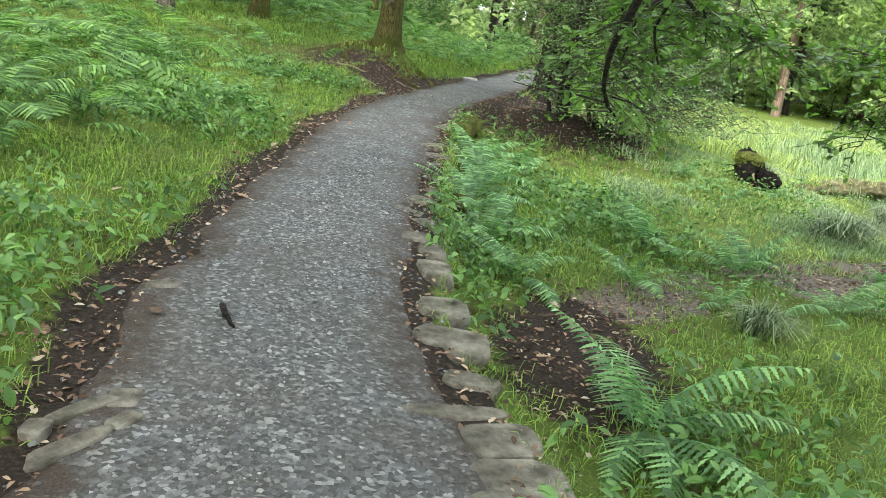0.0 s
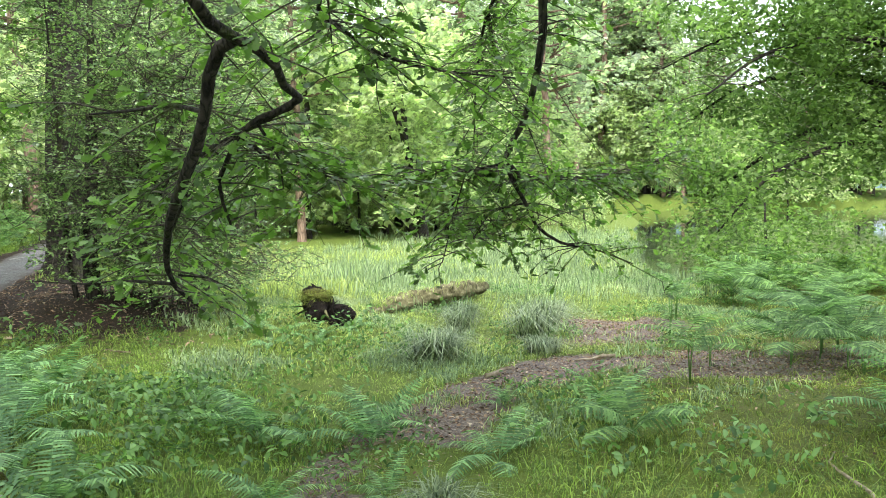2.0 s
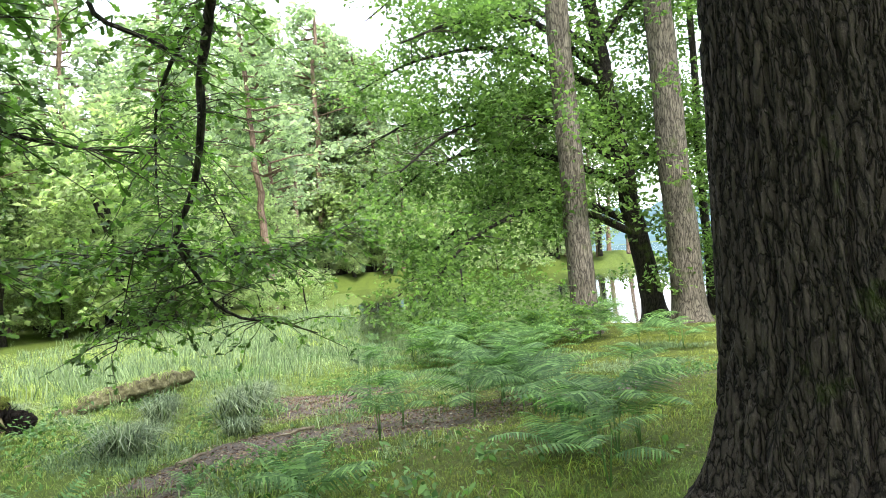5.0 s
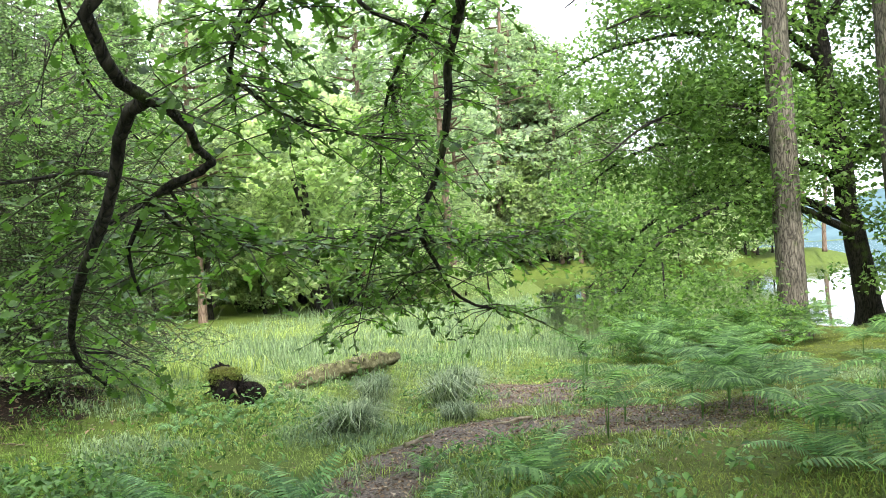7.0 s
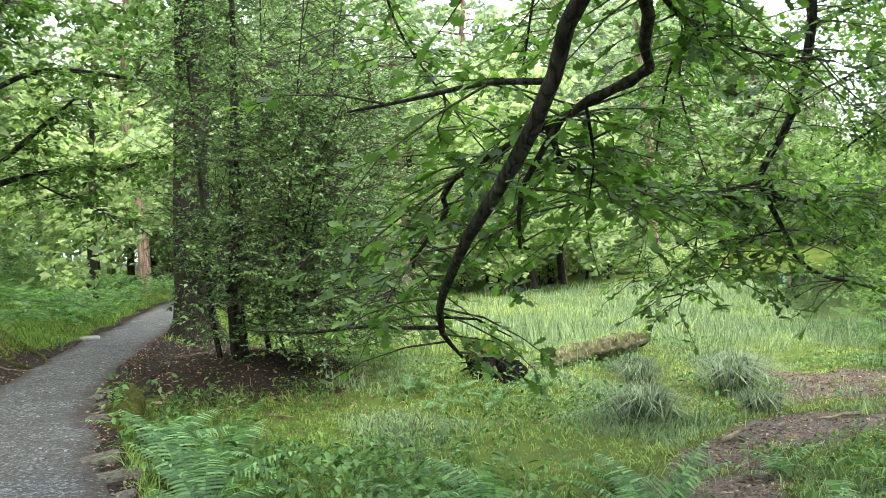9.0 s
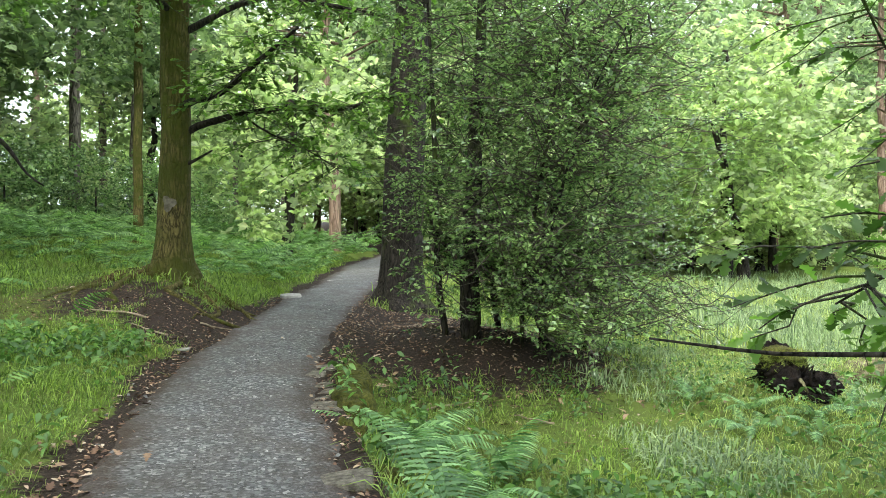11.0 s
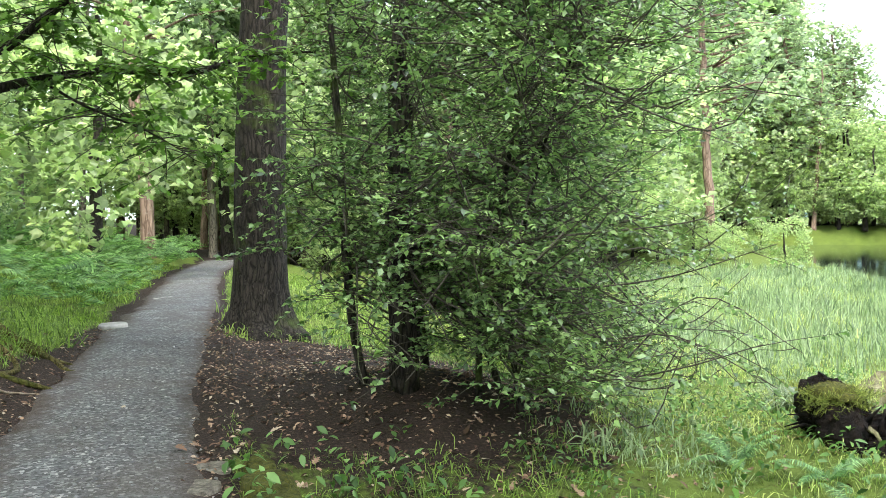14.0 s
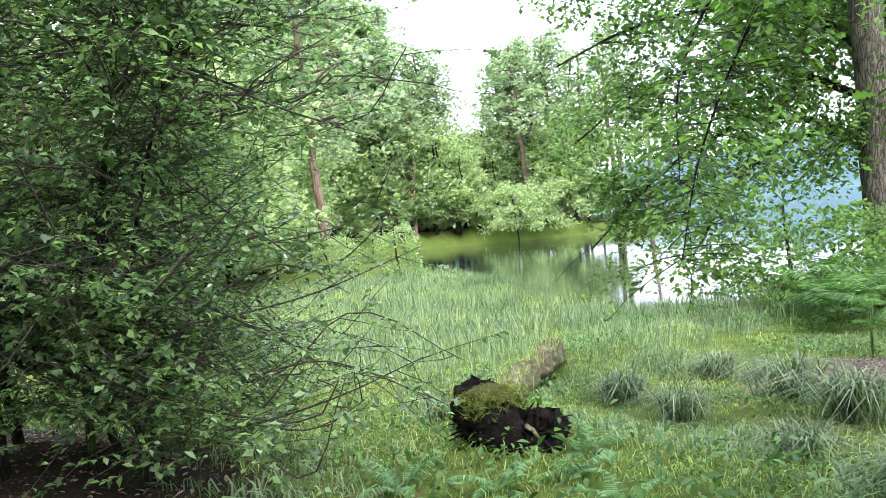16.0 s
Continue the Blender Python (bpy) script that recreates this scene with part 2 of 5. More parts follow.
def raw_mesh(name, V, F, smooth=False):
    V, F = np.ascontiguousarray(V, np.float32), np.ascontiguousarray(F, np.int32)
    me = bpy.data.meshes.new(name)
    me.vertices.add(len(V))
    me.vertices.foreach_set("co", V.ravel())
    me.loops.add(F.size)
    me.loops.foreach_set("vertex_index", F.ravel())
    me.polygons.add(len(F))
    me.polygons.foreach_set("loop_start", np.arange(0, F.size, 3, dtype=np.int32))
    if smooth:
        me.polygons.foreach_set("use_smooth", np.ones(len(F), bool))
    me.update(calc_edges=True)
    me.validate()
    return me


def join(parts):
    V, F, k = [], [], 0
    for v, f in parts:
        V.append(v)
        F.append(np.asarray(f) + k)
        k += len(v)
    return np.concatenate(V), np.concatenate(F)


def part(name, geo, material, parent=None, label="", smooth=False):
    """One mesh object, under a thing when a parent is given. geo: vertices and triangles, or a mesh to share."""
    me = geo if isinstance(geo, bpy.types.Mesh) else raw_mesh(name, geo[0], geo[1], smooth)
    if not me.materials:
        me.materials.append(material)
    ob = new(name, me)
    ob.parent = parent
    if label:
        ob["label"] = label
    return ob


def thing(name, at, label, category, group="", kind=""):
    ob = new(name)
    ob.location = at
    ob.empty_display_size = 0.1
    return tagged(ob, label, category, group, kind)


def curve_pts(pts, step):
    """A smooth line through pts, about a point each step."""
    p = np.array(pts, float)
    q = np.vstack([2 * p[0] - p[1], p, 2 * p[-1] - p[-2]])
    out = []
    for i in range(1, len(q) - 2):
        a, b, c, d = q[i - 1], q[i], q[i + 1], q[i + 2]
        k = max(1, int(np.linalg.norm(c[:3] - b[:3]) / step))
        for s in np.arange(k) / k:
            out.append(0.5 * (2 * b + (c - a) * s + (2 * a - 5 * b + 4 * c - d) * s * s + (3 * b - a - 3 * c + d) * s**3))
    return np.array(out + [p[-1]])


def tube(pts, radii, n=8, rough=0.0, seed=0):
    """A tapered limb. rough: unevenness of the surface as a share of the radius."""
    p, r = np.array(pts, float), np.array(radii, float)
    if len(r) != len(p):
        r = np.interp(np.linspace(0, 1, len(p)), np.linspace(0, 1, len(r)), r)
    d = np.gradient(p, axis=0)
    d /= np.linalg.norm(d, axis=1)[:, None] + 1e-9
    ref = np.where(np.abs(d[:, 2:3]) > 0.9, [[1.0, 0, 0]], [[0, 0, 1.0]])
    u = np.cross(d, ref)
    u /= np.linalg.norm(u, axis=1)[:, None] + 1e-9
    for i in range(1, len(u)):
        w = u[i - 1] - d[i] * (u[i - 1] @ d[i])
        u[i] = w / (np.linalg.norm(w) + 1e-9)
    v = np.cross(d, u)
    a = np.linspace(0, 2 * math.pi, n, endpoint=False)
    rad = r[:, None] * np.ones(n)
    if rough:
        g = np.random.default_rng(seed)
        rad = rad * (1 + rough * (g.random((len(p), n)) - 0.5) + rough * (g.random(n) - 0.5))
    V = p[:, None] + rad[..., None] * (np.cos(a)[None, :, None] * u[:, None] + np.sin(a)[None, :, None] * v[:, None])
    i, j = np.meshgrid(np.arange(len(p) - 1), np.arange(n), indexing="ij")
    A, B = i * n + j, i * n + (j + 1) % n
    F = np.concatenate([np.stack([A, B, A + n], -1).reshape(-1, 3), np.stack([B, B + n, A + n], -1).reshape(-1, 3)])
    V = V.reshape(-1, 3)
    m = len(V)
    V = np.vstack([V, p[0], p[-1]])
    k = np.arange(n)
    F = np.concatenate([F, np.stack([(k + 1) % n, k, np.full(n, m)], -1), np.stack([m - n + k, m - n + (k + 1) % n, np.full(n, m + 1)], -1)])
    return V, F


def turns(yaw, pitch, roll):
    cy, sy, cp, sp, cr, sr = np.cos(yaw), np.sin(yaw), np.cos(pitch), np.sin(pitch), np.cos(roll), np.sin(roll)
    o, z = np.ones_like(yaw), np.zeros_like(yaw)
    Rz = np.stack([np.stack([cy, -sy, z], -1), np.stack([sy, cy, z], -1), np.stack([z, z, o], -1)], -2)
    Rx = np.stack([np.stack([o, z, z], -1), np.stack([z, cp, -sp], -1), np.stack([z, sp, cp], -1)], -2)
    Ry = np.stack([np.stack([cr, z, sr], -1), np.stack([z, o, z], -1), np.stack([-sr, z, cr], -1)], -2)
    return Rz @ Rx @ Ry


def scatter(tmpl, loc, yaw, pitch, roll, size):
    """Copies of a small template (pointing along +y) joined into one mesh."""
    V, F = tmpl
    R = turns(yaw, pitch, roll) * np.asarray(size)[:, None, None]
    out = np.einsum("nij,kj->nki", R, V) + np.asarray(loc)[:, None]
    faces = F[None] + (np.arange(len(loc)) * len(V))[:, None, None]
    return out.reshape(-1, 3), faces.reshape(-1, 3)


def strip_leaf(rows, fold=0.25, curl=0.15):
    """A leaf blade from rows of (length, half width), folded along its midrib."""
    V, F = [], []
    for k, (y, w) in enumerate(rows):
        z = -curl * y * y
        V += [(-w, y, z + fold * w), (0, y, z), (w, y, z + fold * w)]
        if k:
            a, b = 3 * (k - 1), 3 * k
            F += [(a, a + 1, b), (a + 1, b + 1, b), (a + 1, a + 2, b + 1), (a + 2, b + 2, b + 1)]
    return np.array(V, float), np.array(F)


OAK = strip_leaf([(0, 0.015), (0.22, 0.13), (0.32, 0.07), (0.48, 0.25), (0.57, 0.12), (0.72, 0.31), (0.81, 0.16), (0.92, 0.19), (1, 0.04)])
OVAL = strip_leaf([(0, 0.03), (0.35, 0.24), (0.7, 0.2), (1, 0.01)], 0.35, 0.25)
CHIP = (np.array([(0, 0, 0), (-0.3, 0.5, 0.1), (0.3, 0.5, 0.1), (0, 1, -0.1)], float), np.array([(0, 2, 1), (1, 2, 3)]))
FOLD = (np.array([(0, 0, 0), (-0.3, 0.48, 0.1), (0, 0.5, -0.02), (0.3, 0.48, 0.1), (0, 1, -0.1)], float), np.array([(0, 2, 1), (0, 3, 2), (1, 2, 4), (2, 3, 4)]))


def make_spray():
    """A flat spray of foliage for crowns seen from afar: a handful of leaflets on a common stalk."""
    g = np.random.default_rng(3)
    k = 6
    v, f = scatter(CHIP, np.column_stack([g.normal(0, 0.25, k), g.uniform(0, 0.8, k), g.normal(0, 0.18, k)]), g.uniform(-1.6, 1.6, k), g.normal(0, 0.5, k), g.normal(0, 0.6, k), g.uniform(0.35, 0.6, k))
    return v, f


SPRAY = make_spray()


def make_tuft(k=6, spread=0.5, width=0.018, seed=1, lean=0.6):
    """A tuft of k arching grass blades one unit high."""
    g = np.random.default_rng(seed)
    parts = []
    for _ in range(k):
        a, s, h = g.uniform(0, 6.28), g.uniform(0.2, 1) * lean, g.uniform(0.6, 1.1)
        o = np.array([g.normal(0, 0.12) * spread, g.normal(0, 0.12) * spread, 0])
        d, w = np.array([math.cos(a), math.sin(a), 0]), np.array([-math.sin(a), math.cos(a), 0]) * width
        mid, tip = o + d * s * 0.35 * h + np.array([0, 0, 0.62 * h]), o + d * s * h + np.array([0, 0, h * (0.98 - 0.45 * s)])
        parts.append((np.array([o - w, o + w, mid - w, mid + w, tip]), np.array([(0, 1, 2), (1, 3, 2), (2, 3, 4)])))
    return join(parts)


def make_frond(length=0.7, width=0.17, pairs=20, teeth=5, arch=0.55, seed=0, lift=0.9):
    """One arching fern frond from the origin: rachis and toothed pinnae."""
    g = np.random.default_rng(seed)
    s = np.linspace(0, 1, 9)
    ang = lift - arch * 2 * s
    step = length / 8
    y, z = np.concatenate([[0], np.cumsum(np.cos(ang[:-1]) * step)]), np.concatenate([[0], np.cumsum(np.sin(ang[:-1]) * step)])
    x = 0.05 * length * g.normal() * s * s
    line = np.stack([x, y, z], -1)
    parts = [tube(line, [0.0035, 0.0008], 4)]
    for t in np.linspace(0.16, 0.98, pairs):
        o = np.array([np.interp(t, s, line[:, k]) for k in range(3)])
        a = np.interp(t, s, ang)
        L = width * min(1, (t - 0.1) / 0.22) * (1 - t) ** 0.62 * 1.25 * g.uniform(0.9, 1.08) + 0.006
        fwd = np.array([0, math.cos(a), math.sin(a)])
        for side in (-1, 1):
            d = np.array([side, 0, 0]) * 0.93 + fwd * 0.34 + np.array([0, 0, -0.12 + g.normal(0, 0.05)])
            d /= np.linalg.norm(d)
            c = np.cross(d, np.cross(fwd, [1.0, 0, 0]))
            c /= np.linalg.norm(c) + 1e-9
            rows, wmax = [], length * 0.82 / pairs * 0.52
            for k in range(2 * teeth + 1):
                q = k / (2 * teeth)
                w = wmax * (1 - q) ** 0.6 * (1.0 if k % 2 else 0.5)
                p = o + d * L * q + np.array([0, 0, -0.18 * L * q * q])
                rows += [p - c * w, p + c * w]
            k = np.arange(2 * teeth)
            A = 2 * k
            parts.append((np.array(rows), np.concatenate([np.stack([A, A + 1, A + 2], -1), np.stack([A + 1, A + 3, A + 2], -1)])))
    return join(parts)


# ---- lie of the land ----
TRACK = np.array([(-0.2, -6), (-0.25, -2), (-0.35, 1), (-0.5, 2.7), (-0.75, 4.2), (-0.87, 6), (-0.95, 8.5), (-0.95, 11.7), (-0.83, 13.8), (-0.28, 17), (0.5, 20.6), (1.3, 24), (2.1, 28), (3.2, 33), (6, 42)])
HALF = 0.6


def brink(y):
    """Half width of the track on its right, where it widens towards the start."""
    return HALF + 0.24 * (1 - smooth(3.0, 4.6, y))


def smooth(a, b, v):
    t = np.clip((np.asarray(v, float) - a) / (b - a), 0, 1)
    return t * t * (3 - 2 * t)


def track_side(x, y):
    """Distance from the middle of the track, positive on its right."""
    x, y = np.asarray(x, float), np.asarray(y, float)
    cx = np.interp(y, TRACK[:, 1], TRACK[:, 0])
    slope = np.interp(y, (TRACK[1:, 1] + TRACK[:-1, 1]) / 2, np.diff(TRACK[:, 0]) / np.diff(TRACK[:, 1]))
    return (x - cx) / np.sqrt(1 + slope**2)


def hill(x, y, cx, cy, sx, sy):
    return np.exp(-((x - cx) / sx) ** 2 - ((y - cy) / sy) ** 2)


def waves(x, y):
    return 0.5 * np.sin(1.7 * x + 0.6 * y) * np.cos(1.3 * y - 0.4 * x) + 0.3 * np.sin(3.9 * x - 2.1 * y + 1) + 0.2 * np.sin(7.3 * y + 5.1 * x)


def in_lake(x, y):
    """0 on land, 1 in open water."""
    u, v = (x + y) * 0.7071, (y - x) * 0.7071
    near = 21.5 + 12 * smooth(2.0, 3.2, v) + 26 * smooth(3.2, 5.0, v) + 30 * smooth(7, 11, v) + 3.5 * smooth(0.5, 2.5, -v) + 0.5 * np.sin(v * 1.7)
    far = 81.5 + 420 * smooth(20, 25, -v)
    return smooth(0, 2.5, u - near) * (1 - smooth(0, 2.5, u - far)) * (1 - smooth(11, 14, v))


def height(x, y):
    x, y = np.asarray(x, float), np.asarray(y, float)
    d = track_side(x, y)
    off = np.maximum(np.abs(d) - HALF, 0)
    u = (x + y) * 0.7071
    right = -0.34 * smooth(0.2, 0.5, d - brink(y)) * (1 - 0.62 * smooth(13, 15.5, y)) - 0.5 * smooth(7, 25, u) * smooth(1, 4, d)
    right = right + 0.06 * hill(x, y, 19.5, 11.5, 5.5, 4.5) + 0.3 * hill(x, y, 8.5, 4.5, 4.0, 3.0) + 0.3 * hill(x, y, 2.0, 15.7, 1.3, 2.0) + 0.22 * hill(x, y, 4.5, 13.4, 1.2, 1.2) + 0.3 * hill(x, y, 4.5, 1.5, 2.5, 2.5)
    left = 0.14 * smooth(0.2, 1.2, -d - HALF) + 0.62 * smooth(1.2, 6.5, -d - HALF) + 0.5 * smooth(7, 30, -d) + 0.45 * hill(x, y, -2.1, 18.6, 1.5, 2.0)
    h = np.where(d > 0, right * smooth(-0.05, 0.1, d - brink(y)), left * smooth(0, 0.6, -d - HALF))
    h = h + 0.045 * waves(x, y) * smooth(0.15, 1.2, off)
    far = smooth(45, 90, np.hypot(x, y)) * 1.2
    h = h + far
    w = in_lake(x, y)
    return h * (1 - w) - 1.7 * w


def line_near(x, y, pts, wide):
    """1 on a line through pts, 0 beyond wide metres from it."""
    best = np.full(np.shape(x), 1e9)
    for (ax, ay), (bx, by) in zip(pts[:-1], pts[1:]):
        t = np.clip(((x - ax) * (bx - ax) + (y - ay) * (by - ay)) / ((bx - ax) ** 2 + (by - ay) ** 2), 0, 1)
        best = np.minimum(best, np.hypot(x - ax - t * (bx - ax), y - ay - t * (by - ay)))
    return 1 - smooth(wide * 0.55, wide * 1.25, best)


MUD = [(1.3, 6.3), (2.4, 7.3), (3.6, 8.2), (4.6, 9.0), (6.2, 9.7), (7.8, 9.3), (9, 8.3)]


def soil_at(x, y):
    d = track_side(x, y)
    verge = np.where(d < 0, 1 - smooth(0.18, 0.62 + 0.15 * np.sin(y * 1.9), -d - HALF), 1 - smooth(0.14, 0.3, d - brink(y)))
    shade = hill(x, y, 1.7, 17.2, 2.0, 3.4) * 1.6
    roots = hill(x, y, -1.55, 16.5, 0.7, 1.2) * 1.3
    patch = hill(x, y, 0.95, 5.2, 0.55, 1.2) * 1.4 + hill(x, y, -2.4, 17.2, 1.3, 1.5) * 0.75
    return np.clip(np.maximum.reduce([verge, shade, roots, patch]), 0, 1)


def mud_at(x, y):
    broken = np.clip(0.78 + 0.3 * smooth(4, 5.5, x) + 0.6 * np.sin(2.3 * x + 1.1 * y) * np.sin(1.9 * y - 1.2 * x + 0.8) + 0.3 * np.sin(6.1 * x) * np.sin(5.3 * y), 0, 1)
    return np.maximum(line_near(x, y, MUD, 0.55) * broken * (0.75 + 0.25 * smooth(2.5, 4.5, x)), np.clip(1.3 * hill(x, y, 7.6, 8.3, 1.6, 1.1) + 1.1 * hill(x, y, 8.1, 11.2, 1.3, 0.8) + 1.2 * hill(x, y, 9.0, 12.3, 1.3, 0.9) + 0.9 * hill(x, y, 10.5, 7.2, 1.4, 0.8), 0, 1) * broken)


def moss_at(x, y):
    return np.clip(1.3 * hill(x, y, 12, 8, 5, 3.2) + 1.1 * hill(x, y, 18.5, 11.5, 4, 3) + 0.7 * hill(x, y, 6.2, 5.6, 2.2, 1.8) + 0.9 * hill(x, y, -3.6, 17.5, 2.0, 2.2), 0, 1)


def spread(n, x0, x1, y0, y1, dens, seed):
    """Random places in a box, kept with the chance dens(x, y)."""
    g = np.random.default_rng(seed)
    x, y = g.uniform(x0, x1, n), g.uniform(y0, y1, n)
    keep = g.random(n) < dens(x, y)
    return x[keep], y[keep], g


def build_ground():
    far = np.array([-900, -500, -300, -180, -120, -90, -70, -55, -45, -36, -30, -25, -21, -18, -16], float)
    xs = np.concatenate([far, np.arange(-14, 27, 0.22), np.arange(28, 70, 2.0), -far[::-1][7:] + 20])
    ys = np.concatenate([far + 10, np.arange(-5, 36, 0.22), np.arange(37, 75, 2.0), -far[::-1][7:] + 25])
    X, Y = np.meshgrid(xs, ys, indexing="ij")
    Z = height(X, Y)
    n = len(ys)
    i, j = np.meshgrid(np.arange(len(xs) - 1), np.arange(n - 1), indexing="ij")
    A = (i * n + j).ravel()
    F = np.concatenate([np.stack([A, A + n, A + n + 1], -1), np.stack([A, A + n + 1, A + 1], -1)])
    me = raw_mesh("ground", np.stack([X, Y, Z], -1).reshape(-1, 3), F, True)
    for key, fn in (("soil", soil_at), ("mud", mud_at), ("moss", moss_at)):
        a = me.attributes.new(key, "FLOAT", "POINT")
        a.data.foreach_set("value", np.ascontiguousarray(fn(X, Y).ravel(), np.float32))
    ob = part("ground", me, M_ground)
    tagged(ob, "grassy woodland ground with bare soil, mud and moss", "ground", kind="structure")


def build_track():
    ys = np.arange(-5.5, 40, 0.1)
    cx = np.interp(ys, TRACK[:, 1], TRACK[:, 0])
    cx = np.convolve(np.pad(cx, 8, "edge"), np.ones(17) / 17, "valid")
    g = np.random.default_rng(2)
    wob = lambda: np.convolve(np.pad(g.normal(0, 0.10, len(ys)), 3, "edge"), np.ones(7) / 7, "valid")
    lft, rgt = -HALF + 1.2 * wob() - 0.2, brink(ys) + 0.08 + 0.6 * wob()
    s = np.linspace(0, 1, 13)
    X = cx[:, None] + lft[:, None] * (1 - s) + rgt[:, None] * s
    crown = 0.012 + 0.028 * (1 - (2 * s - 1) ** 2)
    edge = np.where((s < 0.01) | (s > 0.99), -0.03, 0.0)
    Z = crown + edge + 0.006 * np.sin(9 * X + 4 * ys[:, None]) * np.sin(5 * ys[:, None])
    Y = ys[:, None] + 0 * X
    n = len(s)
    i, j = np.meshgrid(np.arange(len(ys) - 1), np.arange(n - 1), indexing="ij")
    A = (i * n + j).ravel()
    F = np.concatenate([np.stack([A, A + 1, A + n], -1), np.stack([A + 1, A + n + 1, A + n], -1)])
    me = raw_mesh("path", np.stack([X, Y, Z], -1).reshape(-1, 3), F, True)
    a = me.attributes.new("side", "FLOAT", "POINT")
    across = np.where(s < 0.5, 1 - 2 * s, (2 * s - 1) * 0.9)
    a.data.foreach_set("value", np.ascontiguousarray(np.broadcast_to(across, X.shape).ravel(), np.float32))
    ob = part("path", me, M_gravel)
    tagged(ob, "grey crushed slate gravel footpath curving through woodland", "path", kind="structure")


def build_water():
    V = np.array([(5, -300, -1.0), (900, -300, -1.0), (900, 400, -1.0), (5, 400, -1.0)], float)
    ob = part("water", (V, np.array([(0, 1, 2), (0, 2, 3)])), M_water)
    tagged(ob, "still pale lake water reflecting the overcast sky", "lake", kind="structure")


build_ground()
build_track()
build_water()


# ---- trees ----
def bent(base, top, k, sway, seed):
    g = np.random.default_rng(seed)
    s = np.linspace(0, 1, k)[:, None]
    p = np.array(base) * (1 - s) + np.array(top) * s
    return p + np.column_stack([g.normal(0, sway, k), g.normal(0, sway, k), np.zeros(k)]) * np.sin(s * 3)


def trunk_geo(base, top, r0, r1, flare=1.5, n=20, seed=0, rough=0.08, sway=0.02, fine=0.6):
    """A trunk with a flared, lobed foot that goes a little into the ground."""
    b, t = np.array(base, float), np.array(top, float)
    hgt = t[2] - b[2]
    zs = np.concatenate([[-0.25, 0, 0.1, 0.22, 0.4, 0.65, 1.0, 1.5], np.arange(2.1, hgt, fine), [hgt]])
    if fine < 0.5:
        zs = np.concatenate([[-0.25], np.arange(0, min(hgt, 5), fine), [5.5, hgt]])
    pts = np.array([b + (t - b) * max(z, 0) / hgt + np.array([0, 0, min(z, 0)]) for z in zs])
    g = np.random.default_rng(seed)
    pts[8:, :2] += np.cumsum(g.normal(0, sway, (len(pts) - 8, 2)), 0)
    rad = (r0 + (r1 - r0) * np.clip(zs, 0, None) / hgt) * (1 + (flare - 1) * np.exp(-np.clip(zs, 0, None) / 0.28))
    V, F = tube(pts, rad, n, rough, seed)
    a = np.arange(n) / n * 2 * math.pi
    lobes = 0.5 + 0.5 * np.cos(a * 5 + g.uniform(0, 6))
    for i, z in enumerate(zs):
        k = 0.35 * (flare - 1) * math.exp(-max(z, 0) / 0.3)
        ring = V[i * n : (i + 1) * n]
        V[i * n : (i + 1) * n] = pts[i] + (ring - pts[i]) * (1 + k * (lobes - 0.5))[:, None]
    return V, F


def crown_leaves(tmpl, centres, per, radius, size, seed, flat=0.6, droop=0.2):
    """Leaves gathered in clumps round the given centres."""
    g = np.random.default_rng(seed)
    c = np.repeat(np.array(centres, float), per, 0)
    k = len(c)
    off = g.normal(0, 1, (k, 3))
    off *= (g.random(k) ** 0.4 / (np.linalg.norm(off, axis=1) + 1e-9))[:, None] * np.array([radius, radius, radius * flat])
    return scatter(tmpl, c + off, g.uniform(0, 6.28, k), g.normal(-droop, 0.45, k), g.normal(0, 0.5, k), g.uniform(0.65, 1.25, k) * size)


def twigs_on(line, count, reach, seed, droop=0.25, start=0.15, leaves=7, leaf=0.1, radius=0.006):
    """Twigs off a limb, with places and ways for their leaves."""
    g = np.random.default_rng(seed)
    geo, spots, ways = [], [], []
    for _ in range(count):
        t = g.uniform(start, 1)
        o = np.array([np.interp(t, np.linspace(0, 1, len(line)), line[:, k]) for k in range(3)])
        a, L = g.uniform(0, 6.28), reach * g.uniform(0.45, 1.15)
        d = np.array([math.cos(a), math.sin(a), g.normal(0.0, 0.35)])
        p = [o + d * L * s + np.array([g.normal(0, 0.03), g.normal(0, 0.03), -droop * L * s * s]) for s in (0, 0.35, 0.7, 1)]
        p[0] = o
        geo.append(tube(p, [radius, radius * 0.35], 4))
        for _ in range(leaves):
            s = g.uniform(0.35, 1.05)
            spots.append([np.interp(s, (0, 0.35, 0.7, 1), [q[k] for q in p]) for k in range(3)])
            ways.append(a - math.pi / 2 + g.normal(0, 0.9))
    return geo, spots, ways


def leaf_mesh(tmpl, spots, ways, size, seed):
    g = np.random.default_rng(seed)
    k = len(spots)
    return scatter(tmpl, np.array(spots), np.array(ways), g.normal(-0.15, 0.4, k), g.normal(0, 0.45, k), g.uniform(0.65, 1.2, k) * size)


